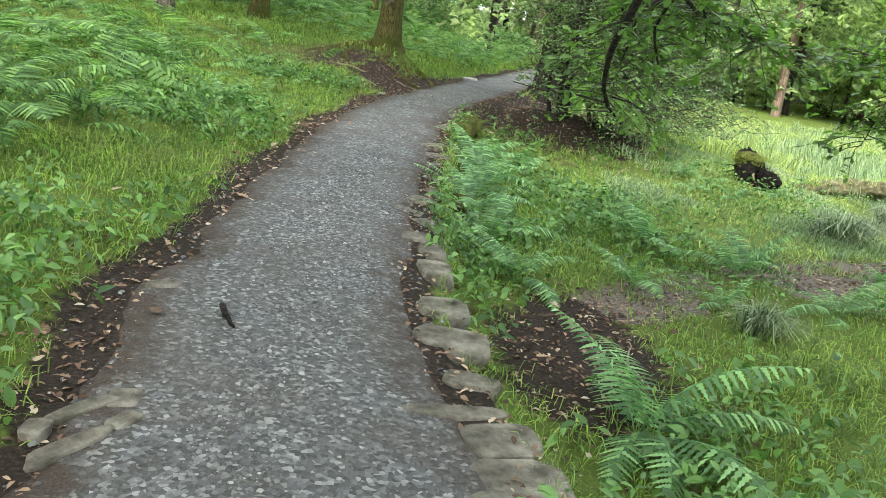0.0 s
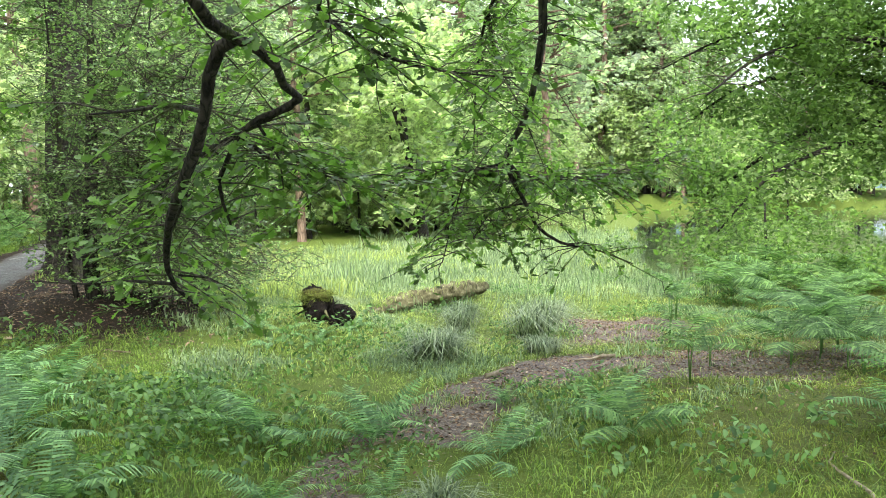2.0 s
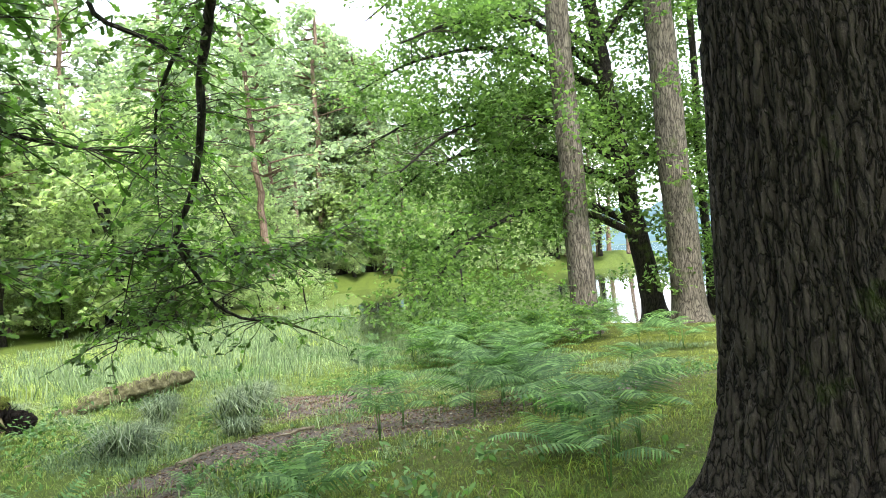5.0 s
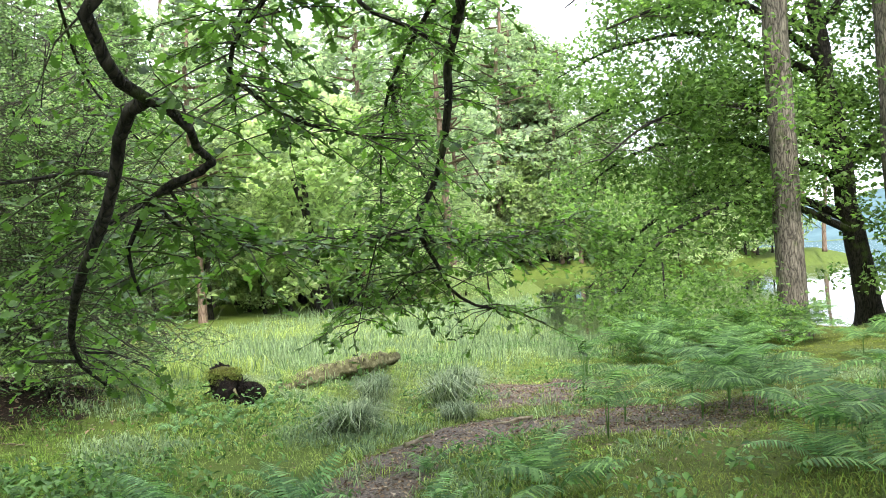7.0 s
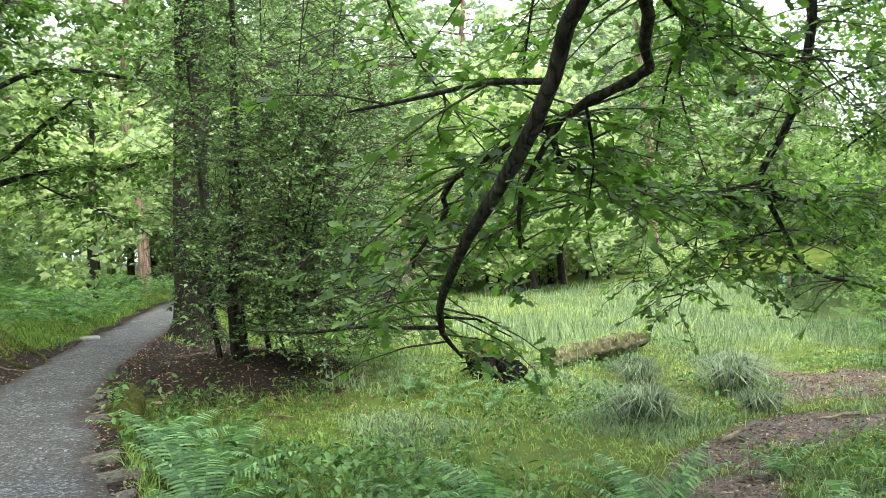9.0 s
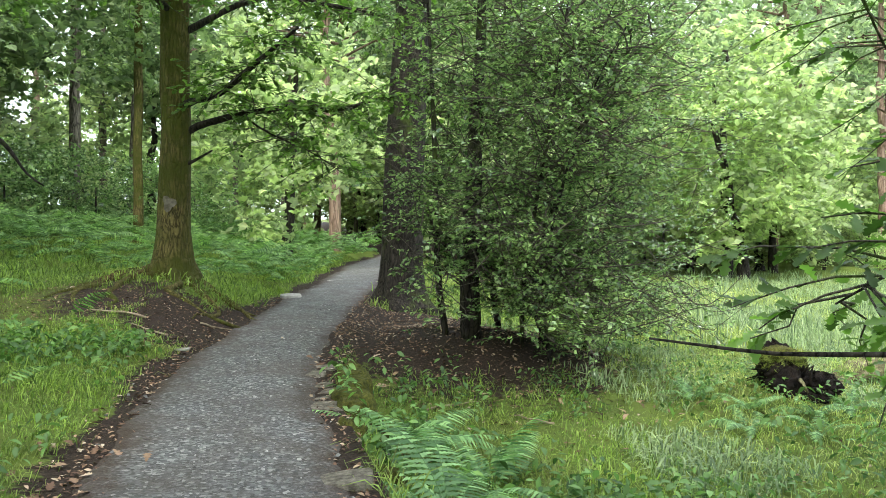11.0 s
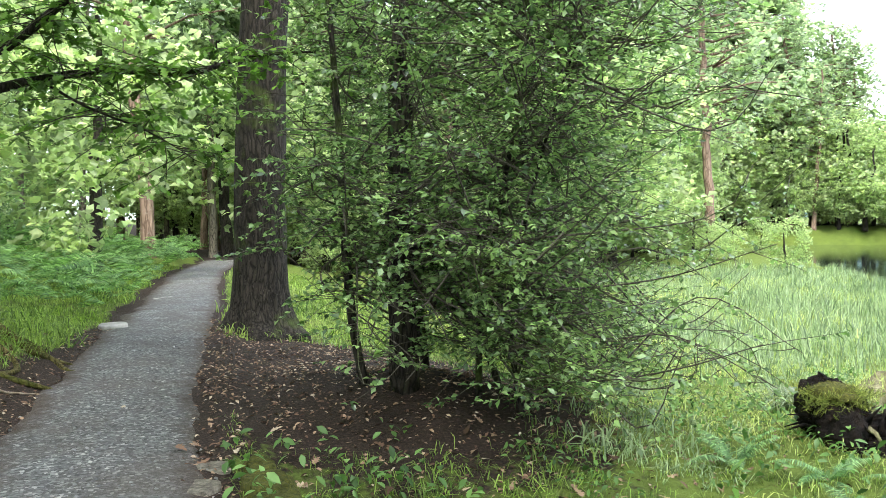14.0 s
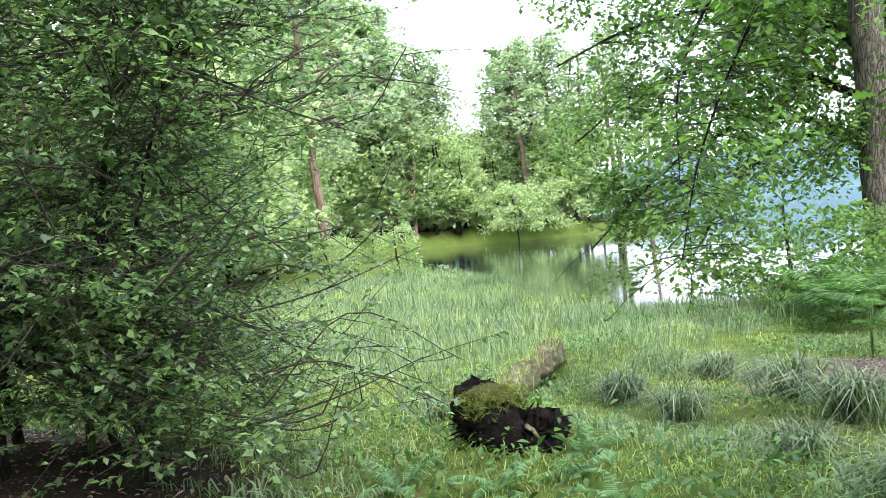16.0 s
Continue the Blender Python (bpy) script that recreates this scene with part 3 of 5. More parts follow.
def spreading_oak():
    """The thick trunk beside the track, whose low limbs hang across the clearing."""
    foot = (5.13, 2.98, float(height(5.13, 2.98)) - 0.02)
    tree = thing("oak_tree", foot, "large oak with deeply furrowed dark bark and low hanging limbs", "tree")
    o = np.array(foot)
    V, F = trunk_geo(foot, (5.2, 2.95, 9), 0.6, 0.46, 1.6, 220, 5, 0.0, 0.0, 0.035)
    zs = V[:, 2]
    a = np.arctan2(V[:, 1] - foot[1], V[:, 0] - foot[0])
    warp = 1.3 * np.sin(zs * 1.7 + a * 3) + 0.7 * np.sin(zs * 4.9 + 2 * a) + 0.35 * np.sin(zs * 11 + 5 * a)
    ridge = np.abs(np.sin(a * 14 + warp)) ** 0.6 - 0.45 * (np.sin(a * 37 + 2.2 * warp) > 0.55) - 0.35 * (np.sin(zs * 21 + 9 * np.sin(a * 7)) > 0.8)
    V[:, :2] += (V[:, :2] - np.array(foot[:2])) * (0.085 * (ridge - 0.7))[:, None]
    part("trunk", (V - o, F), M_bark_oak, tree, "deeply furrowed dark brown bark", True)
    limbs = {
        "near": ([(5.1, 2.9, 5.4), (3.2, 3.6, 4.9), (1.7, 4.5, 3.9), (0.78, 5.3, 2.62), (0.87, 5.39, 2.47), (0.95, 5.47, 2.4), (1.07, 5.56, 2.36), (1.22, 5.67, 2.33), (1.36, 5.81, 2.27), (1.44, 5.95, 2.2), (1.57, 6.09, 2.16), (1.54, 6.18, 2.11), (1.41, 6.27, 2.06), (1.33, 6.36, 1.99), (1.3, 6.47, 1.88), (1.27, 6.61, 1.73), (1.33, 6.76, 1.6), (1.41, 6.9, 1.47)], [0.11, 0.085, 0.07, 0.062, 0.058, 0.052, 0.046, 0.03, 0.02, 0.008], 14),
        "hanging": ([(1.1, 5.6, 2.36), (1.06, 5.74, 2.33), (1.04, 5.85, 2.22), (1.04, 5.94, 2.07), (1.03, 6.1, 1.9), (0.99, 6.3, 1.7), (0.99, 6.58, 1.53), (1.02, 6.86, 1.35), (1.07, 7.1, 1.2), (1.15, 7.26, 1.07), (1.32, 7.4, 0.92)], [0.032, 0.03, 0.027, 0.023, 0.018, 0.008], 7),
        "side": ([(1.04, 5.98, 2.06), (0.97, 6.35, 2.12), (0.83, 6.72, 2.12), (0.68, 7.15, 2.13)], [0.014, 0.006], 2),
        "spur": ([(1.41, 6.3, 2.03), (1.62, 6.57, 1.84), (1.69, 6.73, 1.68), (1.63, 6.9, 1.65)], [0.009, 0.003], 4),
        "low": ([(1.12, 7.22, 1.1), (1.06, 7.57, 1.08), (0.91, 7.82, 1.08), (0.71, 8.06, 1.05), (0.4, 8.3, 1.07)], [0.012, 0.004], 1),
        "veil": ([(1.57, 6.08, 2.15), (1.21, 7.17, 1.82), (1.27, 7.39, 1.68), (1.29, 7.77, 1.51), (1.33, 8.24, 1.32), (1.39, 8.68, 1.14)], [0.02, 0.014, 0.004], 44),
        "lowtip": ([(1.18, 7.33, 1.14), (1.35, 7.27, 1.12), (1.56, 7.3, 1.01)], [0.008, 0.003], 0),
        "fork": ([(1.41, 6.6, 1.98), (1.69, 6.92, 1.86), (2.04, 7.19, 1.8), (2.58, 7.59, 1.67)], [0.016, 0.004], 30),
        "upper": ([(3.2, 3.6, 4.9), (2.2, 5.2, 3.6), (1.8, 6.3, 2.81), (1.98, 6.54, 2.64), (2.4, 6.76, 2.51), (2.91, 6.9, 2.46), (3.52, 6.92, 2.44)], [0.04, 0.02, 0.014, 0.005], 60),
        "far": ([(5.1, 3.0, 6.2), (4.8, 5.0, 5.8), (4.4, 6.9, 4.6), (4.5, 7.88, 3.44), (4.5, 7.96, 2.99), (4.49, 8.09, 2.54), (4.49, 8.27, 2.23), (4.42, 8.45, 1.93), (4.54, 8.47, 1.68), (4.7, 8.49, 1.45), (4.79, 8.5, 1.29), (5.08, 8.5, 1.11), (5.48, 8.5, 1.03), (6.0, 8.5, 0.85)], [0.1, 0.08, 0.065, 0.055, 0.05, 0.036, 0.018, 0.006], 70),
        "farright": ([(4.41, 8.39, 1.88), (4.54, 8.42, 1.76), (5.37, 8.62, 1.73), (6.3, 8.82, 1.82), (6.87, 8.95, 1.96)], [0.022, 0.006], 70),
        "farleft": ([(4.41, 8.39, 1.88), (4.15, 8.71, 1.82), (3.84, 9.16, 1.83)], [0.014, 0.004], 40),
        "farhang": ([(4.15, 8.71, 1.82), (4.1, 8.87, 1.39), (4.05, 9.02, 0.93)], [0.007, 0.003], 16),
        "farlow": ([(4.63, 8.47, 1.5), (4.45, 8.74, 1.42), (4.33, 8.95, 1.12)], [0.008, 0.003], 20),
        "top": ([(4.4, 6.9, 4.6), (3.5, 7.5, 3.9), (3.34, 7.47, 3.57), (3.66, 7.28, 3.37), (4.03, 7.29, 3.23)], [0.03, 0.026, 0.012], 26),
        "left": ([(3.2, 3.6, 4.9), (1.2, 6.5, 4.2), (1.6, 9.0, 3.4), (2.6, 10.0, 2.6), (3.03, 9.71, 1.92)], [0.05, 0.03, 0.012, 0.005], 80),
        "over": ([(4.4, 6.9, 4.6), (5.2, 9.0, 4.3), (5.6, 10.6, 3.7), (6.1, 11.7, 3.0), (6.5, 12.5, 1.9), (6.3, 12.7, 0.9)], [0.05, 0.03, 0.014, 0.006], 170),
        "beyond": ([(5.6, 10.6, 3.7), (6.8, 12.2, 3.4), (8.0, 13.3, 2.7), (8.9, 13.8, 1.6)], [0.03, 0.016, 0.006], 110),
        "crossing": ([(4.8, 5.0, 5.8), (3.2, 7.4, 4.5), (3.0, 9.0, 3.8), (3.6, 10.6, 3.2)], [0.05, 0.02, 0.008], 90),
    }
    spots, ways, twigs = [], [], []
    for k, (pts, rad, count) in enumerate(limbs.values()):
        line = curve_pts(pts, 0.12)
        V, F = tube(line - o, rad, 10, 0.2, k)
        part("limb", (V, F), M_bark_dark, tree, smooth=True)
        t, s, w = twigs_on(line, int(count * 1.5), 0.6, k + 40, 0.3, 0.42 if len(pts) > 6 else 0.1, 11)
        twigs += t
        spots += s
        ways += w
    tv, tf = join(twigs)
    tagged(part("twig_spray", (tv - o, tf), M_twig, tree), kind="stuff")
    lv, lf = leaf_mesh(OAK, spots, ways, 0.095, 9)
    part("leaves", (lv - o, lf), M_oak, tree)
    # Unseen canopy, spread wider than the oak's own crown to shade the foreground.
    g = np.random.default_rng(12)
    c = np.column_stack([g.uniform(-5.5, 9.5, 560), g.uniform(-8, 5.5, 560), g.uniform(6.2, 11, 560)])
    cv, cf = crown_leaves(SPRAY, c, 20, 0.9, 0.38, 13)
    part("crown", (cv - o, cf), M_crown, tree)


def mossy_oak():
    """The mossy trunk on the bank with long boughs over the track."""
    z = float(height(-1.83, 18.53))
    foot = (-1.83, 18.53, z)
    o = np.array(foot)
    tree = thing("mossy_tree", foot, "mossy broadleaf tree with a pale lichen patch and long boughs", "tree")
    V, F = trunk_geo(foot, (-1.72, 18.5, 9), 0.225, 0.15, 1.75, 28, 21, 0.07)
    part("trunk", (V - o, F), M_bark_moss, tree, "green-brown mossy bark", True)
    boughs = [
        ([(-1.7, 18.5, 2.6), (-1.5, 18.48, 2.72), (-0.92, 18.25, 2.88), (-0.28, 17.91, 2.96), (0.4, 17.53, 2.92), (0.92, 17.23, 3.07), (1.5, 16.9, 3.1)], [0.055, 0.04, 0.03, 0.01], 46),
        ([(-1.75, 18.5, 2.98), (-1.5, 18.35, 3.08), (-1.19, 18.15, 3.16), (-0.69, 17.64, 3.53), (-0.2, 17.1, 3.9)], [0.06, 0.045, 0.02], 34),
        ([(-1.72, 18.5, 2.15), (-1.55, 18.4, 2.22), (-1.29, 18.15, 2.36)], [0.028, 0.012], 0),
        ([(-0.92, 18.25, 2.88), (-0.5, 18.0, 2.6), (0.0, 17.6, 2.35), (0.35, 17.3, 2.1)], [0.016, 0.004], 24),
        ([(-1.75, 18.5, 4.2), (-2.6, 18.0, 4.8), (-3.6, 17.4, 5.0)], [0.05, 0.015], 40),
        ([(-1.75, 18.5, 4.0), (-0.6, 18.6, 4.6), (0.9, 18.6, 4.5), (2.2, 18.3, 4.2)], [0.05, 0.012], 50),
        ([(-1.75, 18.5, 4.5), (-1.2, 17.0, 5.0), (-0.9, 15.5, 4.9)], [0.05, 0.012], 40),
    ]
    spots, ways, twigs = [], [], []
    for k, (pts, rad, count) in enumerate(boughs):
        line = curve_pts(pts, 0.15)
        V, F = tube(line - o, rad, 8, 0.2, k)
        part("bough" if count else "broken_branch", (V, F), M_bark_dark, tree, smooth=True)
        if count:
            t, s, w = twigs_on(line, count * 2, 0.75, k + 70, 0.15, 0.2, 10)
            twigs += t
            spots += s
            ways += w
    tv, tf = join(twigs)
    tagged(part("twig_spray", (tv - o, tf), M_twig, tree), kind="stuff")
    lv, lf = leaf_mesh(OAK, spots, ways, 0.12, 19)
    part("leaves", (lv - o, lf), M_oak, tree)
    # Crown overhead, extended out of view along the track to shade the left bank.
    g = np.random.default_rng(22)
    c = np.column_stack([g.uniform(-8, 0.3, 270), g.uniform(7.5, 22.5, 270), g.uniform(5.8, 10, 270)])
    cv, cf = crown_leaves(SPRAY, c, 18, 0.8, 0.35, 23)
    part("crown", (cv - o, cf), M_crown, tree)
    for j in range(11):
        a = g.uniform(3.4, 6.6) if j < 8 else g.uniform(0, 6.28)
        L, p = g.uniform(0.9, 2.3), []
        for s in np.linspace(0.15, 1, 8):
            a += g.normal(0, 0.16)
            x, y = foot[0] + math.cos(a) * L * s, foot[1] + math.sin(a) * L * s
            p.append((x, y, float(height(x, y)) + 0.025 * (1 - s) + g.normal(0, 0.008)))
        p[0] = (p[0][0], p[0][1], p[0][2] + 0.1)
        V, F = tube(curve_pts(p, 0.12) - o, [0.075, 0.045, 0.03, 0.012], 8, 0.3, j)
        part("root", (V, F), M_bark_moss, tree, smooth=True)
    k = 14
    a = np.linspace(0, 2 * math.pi, k, endpoint=False)
    r = 0.085 * (1 + 0.3 * np.sin(3 * a + 1))
    c0 = np.array([-1.87, 18.53 - 0.232, 1.62])
    V = np.vstack([c0 + np.column_stack([r * np.cos(a), -0.012 + 0.0 * a + 0.6 * (r * np.cos(a)) ** 2 / 0.26, r * 1.2 * np.sin(a)]), c0 + [0, -0.02, 0]])
    F = np.array([(i, (i + 1) % k, k) for i in range(k)])
    part("lichen_patch", (V - o, F), M_stone, tree, "pale grey lichen patch")


def plain_tree(name, foot_xy, top, r0, r1, bark, label, flare=1.4, crown=None, seed=0, n=24):
    x, y = foot_xy
    foot = (x, y, float(height(x, y)))
    o = np.array(foot)
    tree = thing(name, foot, label, "tree")
    V, F = trunk_geo(foot, top, r0, r1, flare, n, seed, 0.07)
    part("trunk", (V - o, F), bark, tree, smooth=True)
    if crown:
        mat, (cx, cy, lo, hi, wide, count, size) = crown
        g = np.random.default_rng(seed + 5)
        c = np.column_stack([g.normal(cx, wide * 0.5, count), g.normal(cy, wide * 0.5, count), g.uniform(lo, hi, count)])
        V, F = crown_leaves(SPRAY, c, 22, 0.8, size, seed + 6)
        part("crown", (V - o, F), mat, tree)
    return tree


spreading_oak()
mossy_oak()


def side_tree():
    """Mossy tree further left, with crooked low branches."""
    tree = plain_tree("mossy_tree", (-5.31, 21.64), (-4.95, 21.6, 10), 0.21, 0.14, M_bark_moss, "leaning mossy trunk with crooked low branches in bracken", 1.5, (M_crown, (-5, 21.6, 5, 10, 3.4, 26, 0.35)), 34)
    o = np.array(tree.location)
    for k, pts in enumerate([[(-5.25, 21.6, 2.75), (-5.5, 21.0, 2.4), (-5.9, 20.6, 2.45), (-6.6, 20.4, 2.8)], [(-5.2, 21.6, 3.4), (-5.9, 21.0, 3.5), (-6.9, 20.6, 3.9)], [(-5.2, 21.6, 2.9), (-4.7, 21.3, 2.6), (-4.3, 21.1, 2.1), (-4.0, 20.9, 1.9)]]):
        V, F = tube(curve_pts(pts, 0.15) - o, [0.06, 0.035, 0.012], 8, 0.25, k)
        part("branch", (V, F), M_bark_dark, tree, smooth=True)


side_tree()
plain_tree("mossy_tree", (-6.3, 17.9), (-6.25, 17.9, 10), 0.17, 0.13, M_bark_pine, "slim grey trunk rising out of bracken", 1.3, (M_crown, (-6.3, 17.9, 5.5, 10, 3, 22, 0.35)), 35)
plain_tree("spruce_tree", (-3.48, 29.5), (-3.5, 29.5, 14), 0.13, 0.07, M_bark_moss, "slender straight conifer trunk with dead lower twigs", 1.2, (M_dark, (-3.5, 29.5, 4.5, 13, 2.2, 60, 0.4)), 36)
plain_tree("spruce_tree", (-7.6, 27), (-7.6, 27, 14), 0.1, 0.06, M_bark_pine, "slender straight conifer trunk in bracken", 1.2, (M_dark, (-7.6, 27, 5, 13, 2.0, 50, 0.4)), 37)
plain_tree("lakeside_tree", (24.5, 13.2), (24.6, 13.0, 11), 0.15, 0.08, M_bark_dark, "slim dark trunk at the lake edge", 1.3, (M_crown, (24.6, 12.6, 0.4, 10, 3.8, 170, 0.28)), 38)
plain_tree("bankside_bush", (23.2, 11.2), (23.2, 11.3, 2.0), 0.05, 0.02, M_bark_dark, "dense dark bush at the lake edge", 1.2, (M_crown, (23.2, 11.2, -0.3, 1.8, 2.4, 60, 0.22)), 44)
plain_tree("willow_bush", (62.5, 52.5), (62, 52.6, 4.2), 0.08, 0.03, M_bark_dark, "pale yellow-green willow bush at the water's edge", 1.3, (M_wood, (62, 52, 0.2, 4.2, 5.5, 90, 0.5)), 39)
plain_tree("bankside_bush", (15.2, 14.6), (15.2, 14.7, 1.2), 0.04, 0.02, M_bark_dark, "dark low bush among bracken on the bank", 1.2, (M_crown, (15.2, 14.5, -0.5, 0.9, 2.6, 60, 0.2)), 40)
plain_tree("fir_tree", (1.9, 20.95), (2.05, 20.9, 12), 0.38, 0.24, M_bark_dark, "tall straight conifer with a dark buttressed foot beside the path", 1.75, (M_crown, (2, 20.9, 6, 11, 3.4, 40, 0.35)), 31)
plain_tree("pine_tree", (18.9, 13.9), (18.75, 13.95, 14), 0.34, 0.26, M_bark_pine, "straight grey-brown pine trunk on the mossy bank", 1.4, (M_pine, (18.8, 13.9, 9.5, 14, 3, 50, 0.35)), 32)
plain_tree("pine_tree", (21.6, 12.4), (21.35, 12.6, 14), 0.43, 0.33, M_bark_pine, "stout grey-brown pine trunk on the mossy bank", 1.45, (M_pine, (21.4, 12.5, 9.5, 14, 3, 50, 0.35)), 33)


def leaning_oak():
    """Dark lakeside oak with arching limbs over the water."""
    foot = (22.6, 14.0, float(height(22.6, 14.0)))
    o = np.array(foot)
    tree = thing("lakeside_oak", foot, "dark leaning oak with arching limbs at the lake edge", "tree")
    V, F = trunk_geo(foot, (20.6, 14.0, 9.5), 0.32, 0.16, 1.5, 20, 41, 0.08, 0.05)
    part("trunk", (V - o, F), M_bark_dark, tree, smooth=True)
    g = np.random.default_rng(42)
    cent, twigs = [], []
    ends = [((22.2, 14, 1.9), (20.6, 16.4, 3.2), (19.6, 18.8, 2.2), (18.8, 20.6, 0.4)), ((22.2, 14, 1.6), (19.6, 15.0, 2.6), (17.2, 16.0, 1.9), (15.6, 16.6, 0.3)), ((22.0, 14, 3.0), (20.2, 16.6, 4.4), (19.0, 18.8, 4.2), (18.0, 20.4, 3.0)),
            ((21.6, 14, 4.2), (20.0, 16.0, 5.6), (18.6, 18.6, 5.6), (17.8, 20.6, 4.9)), ((21.2, 14, 5.6), (19.8, 16.4, 7.2), (18.4, 18.6, 7.2), (17.6, 20.2, 6.6)), ((21.8, 14, 3.6), (18.8, 14.8, 4.9), (16.4, 15.6, 4.6), (14.8, 16.0, 3.6)),
            ((21.0, 14, 6.6), (20.0, 16.4, 8.8), (18.6, 18.4, 9.4), (17.8, 20, 8.6)), ((21.2, 14, 6.0), (18.6, 14.6, 7.4), (16.4, 15.2, 7.2), (14.8, 15.6, 6.6)), ((21.5, 14, 4.6), (23.5, 15, 5.6), (25, 16, 5.4)), ((21.9, 14, 3.4), (23.6, 13.6, 4.6), (25.5, 13.8, 4.6)), ((21, 14, 7), (22.5, 13.4, 8.6), (24, 13, 9))]
    for k, pts in enumerate(ends):
        line = curve_pts(pts, 0.4)
        part("limb", tuple([tube(line - o, [0.12, 0.07, 0.02], 8, 0.2, k)[0], tube(line, [0.12, 0.07, 0.02], 8, 0.2, k)[1]]), M_bark_dark, tree, smooth=True)
        for t in g.uniform(0.25, 1, 22):
            q = line[int(t * (len(line) - 1))]
            cent.append(q + g.normal(0, 0.7, 3))
        t, _, _ = twigs_on(line, 26, 1.5, k + 90, 0.3, 0.25, 0, radius=0.015)
        twigs += t
    tv, tf = join(twigs)
    tagged(part("twig_spray", (tv - o, tf), M_twig, tree), kind="stuff")
    cv, cf = crown_leaves(CHIP, cent, 190, 0.9, 0.17, 43, 0.7)
    part("leaves", (cv - o, cf), M_crown, tree)


leaning_oak()


def holly():
    """The many-stemmed evergreen at the edge of the clearing."""
    foot = (1.7, 15.2, float(height(1.7, 15.2)))
    o = np.array(foot)
    tree = thing("evergreen_shrub", foot, "tall many-stemmed glossy evergreen shrub over bare soil", "shrub")
    g = np.random.default_rng(51)
    stems = [((1.7, 15.3), (1.85, 15.4, 6.5), 0.085), ((1.5, 15.7), (1.2, 16.3, 6.0), 0.05), ((2.2, 15.0), (2.5, 14.2, 4.8), 0.035), ((2.6, 15.3), (3.4, 15.6, 5.6), 0.04), ((2.3, 16.2), (2.6, 17.0, 6.4), 0.045), ((3.6, 16.6), (4.2, 16.4, 4.8), 0.04), ((2.4, 14.6), (3.0, 14.0, 3.6), 0.03)]
    spots, ways, twigs, boughs = [], [], [], []
    for k, ((x, y), top, r) in enumerate(stems):
        r *= 1.0 if k == 0 else 0.65
        b = (x, y, float(height(x, y)) - 0.1)
        line = curve_pts([b, (x + g.normal(0, 0.12), y + g.normal(0, 0.12), 0.9), ((x + top[0]) / 2 + g.normal(0, 0.2), (y + top[1]) / 2 + g.normal(0, 0.2), 2.6), top], 0.2)
        part("stem", tuple([tube(line - o, [r * 1.3, r, r * 0.5, 0.008], 10, 0.25, k)[0], tube(line, [r * 1.3, r, r * 0.5, 0.008], 10, 0.25, k)[1]]), M_bark_dark, tree, smooth=True)
        for j in range(80):
            low = j >= 68
            t = g.uniform(0.14, 0.28) if low else g.uniform(0.16, 0.98)
            q = line[int(t * (len(line) - 1))]
            a, L = (g.uniform(-1.9, 0.7), g.uniform(1.0, 2.3)) if low else (g.uniform(0, 6.28), g.uniform(0.9, 2.5) * (1 - 0.4 * t))
            e = q + np.array([math.cos(a) * L, math.sin(a) * L, g.normal(0.1, 0.35) * L])
            e[2] = g.uniform(0.1, 0.6) if low else max(e[2], g.uniform(0.2, 1.2))
            if e[0] < np.interp(e[1], TRACK[:, 1], TRACK[:, 0]) + 1.0 + 0.25 * max(0, 2 - e[2]):
                continue
            bow = np.array([g.normal(0, 0.1), g.normal(0, 0.1), g.normal(0.02, 0.12)]) * L
            arm = curve_pts([q, q * 0.65 + e * 0.35 + bow, q * 0.3 + e * 0.7 - 0.6 * bow, e + np.array([0, 0, 0.08 * L])], 0.15)
            boughs.append(tube(arm, [0.011, 0.003], 5, 0.2, j))
            tt, s, w = twigs_on(arm, 14, 0.55, k * 100 + j, 0.05, 0.1, 11, radius=0.0034)
            twigs += tt
            spots += s
            ways += w
    for nm, geo, mm in (("bough_spray", boughs, M_twig), ("twig_spray", twigs, M_twig)):
        V, F = join(geo)
        tagged(part(nm, (V - o, F), mm, tree), kind="stuff")
    V, F = leaf_mesh(FOLD, spots, ways, 0.06, 52)
    part("leaves", (V - o, F), M_holly, tree)


holly()


for k, (x, y) in enumerate([(-8.5, 26), (-10.5, 25), (-6.8, 30), (-12, 23), (-5.2, 34), (-2.5, 38), (-9.5, 31)]):
    plain_tree("dark_shrub", (x, y), (x, y, 2.2), 0.05, 0.02, M_bark_dark, "dense dark evergreen shrub below the trees", 1.2, (M_holly, (x, y, 0.6, 3.2, 2.6, 90, 0.22)), 240 + k)

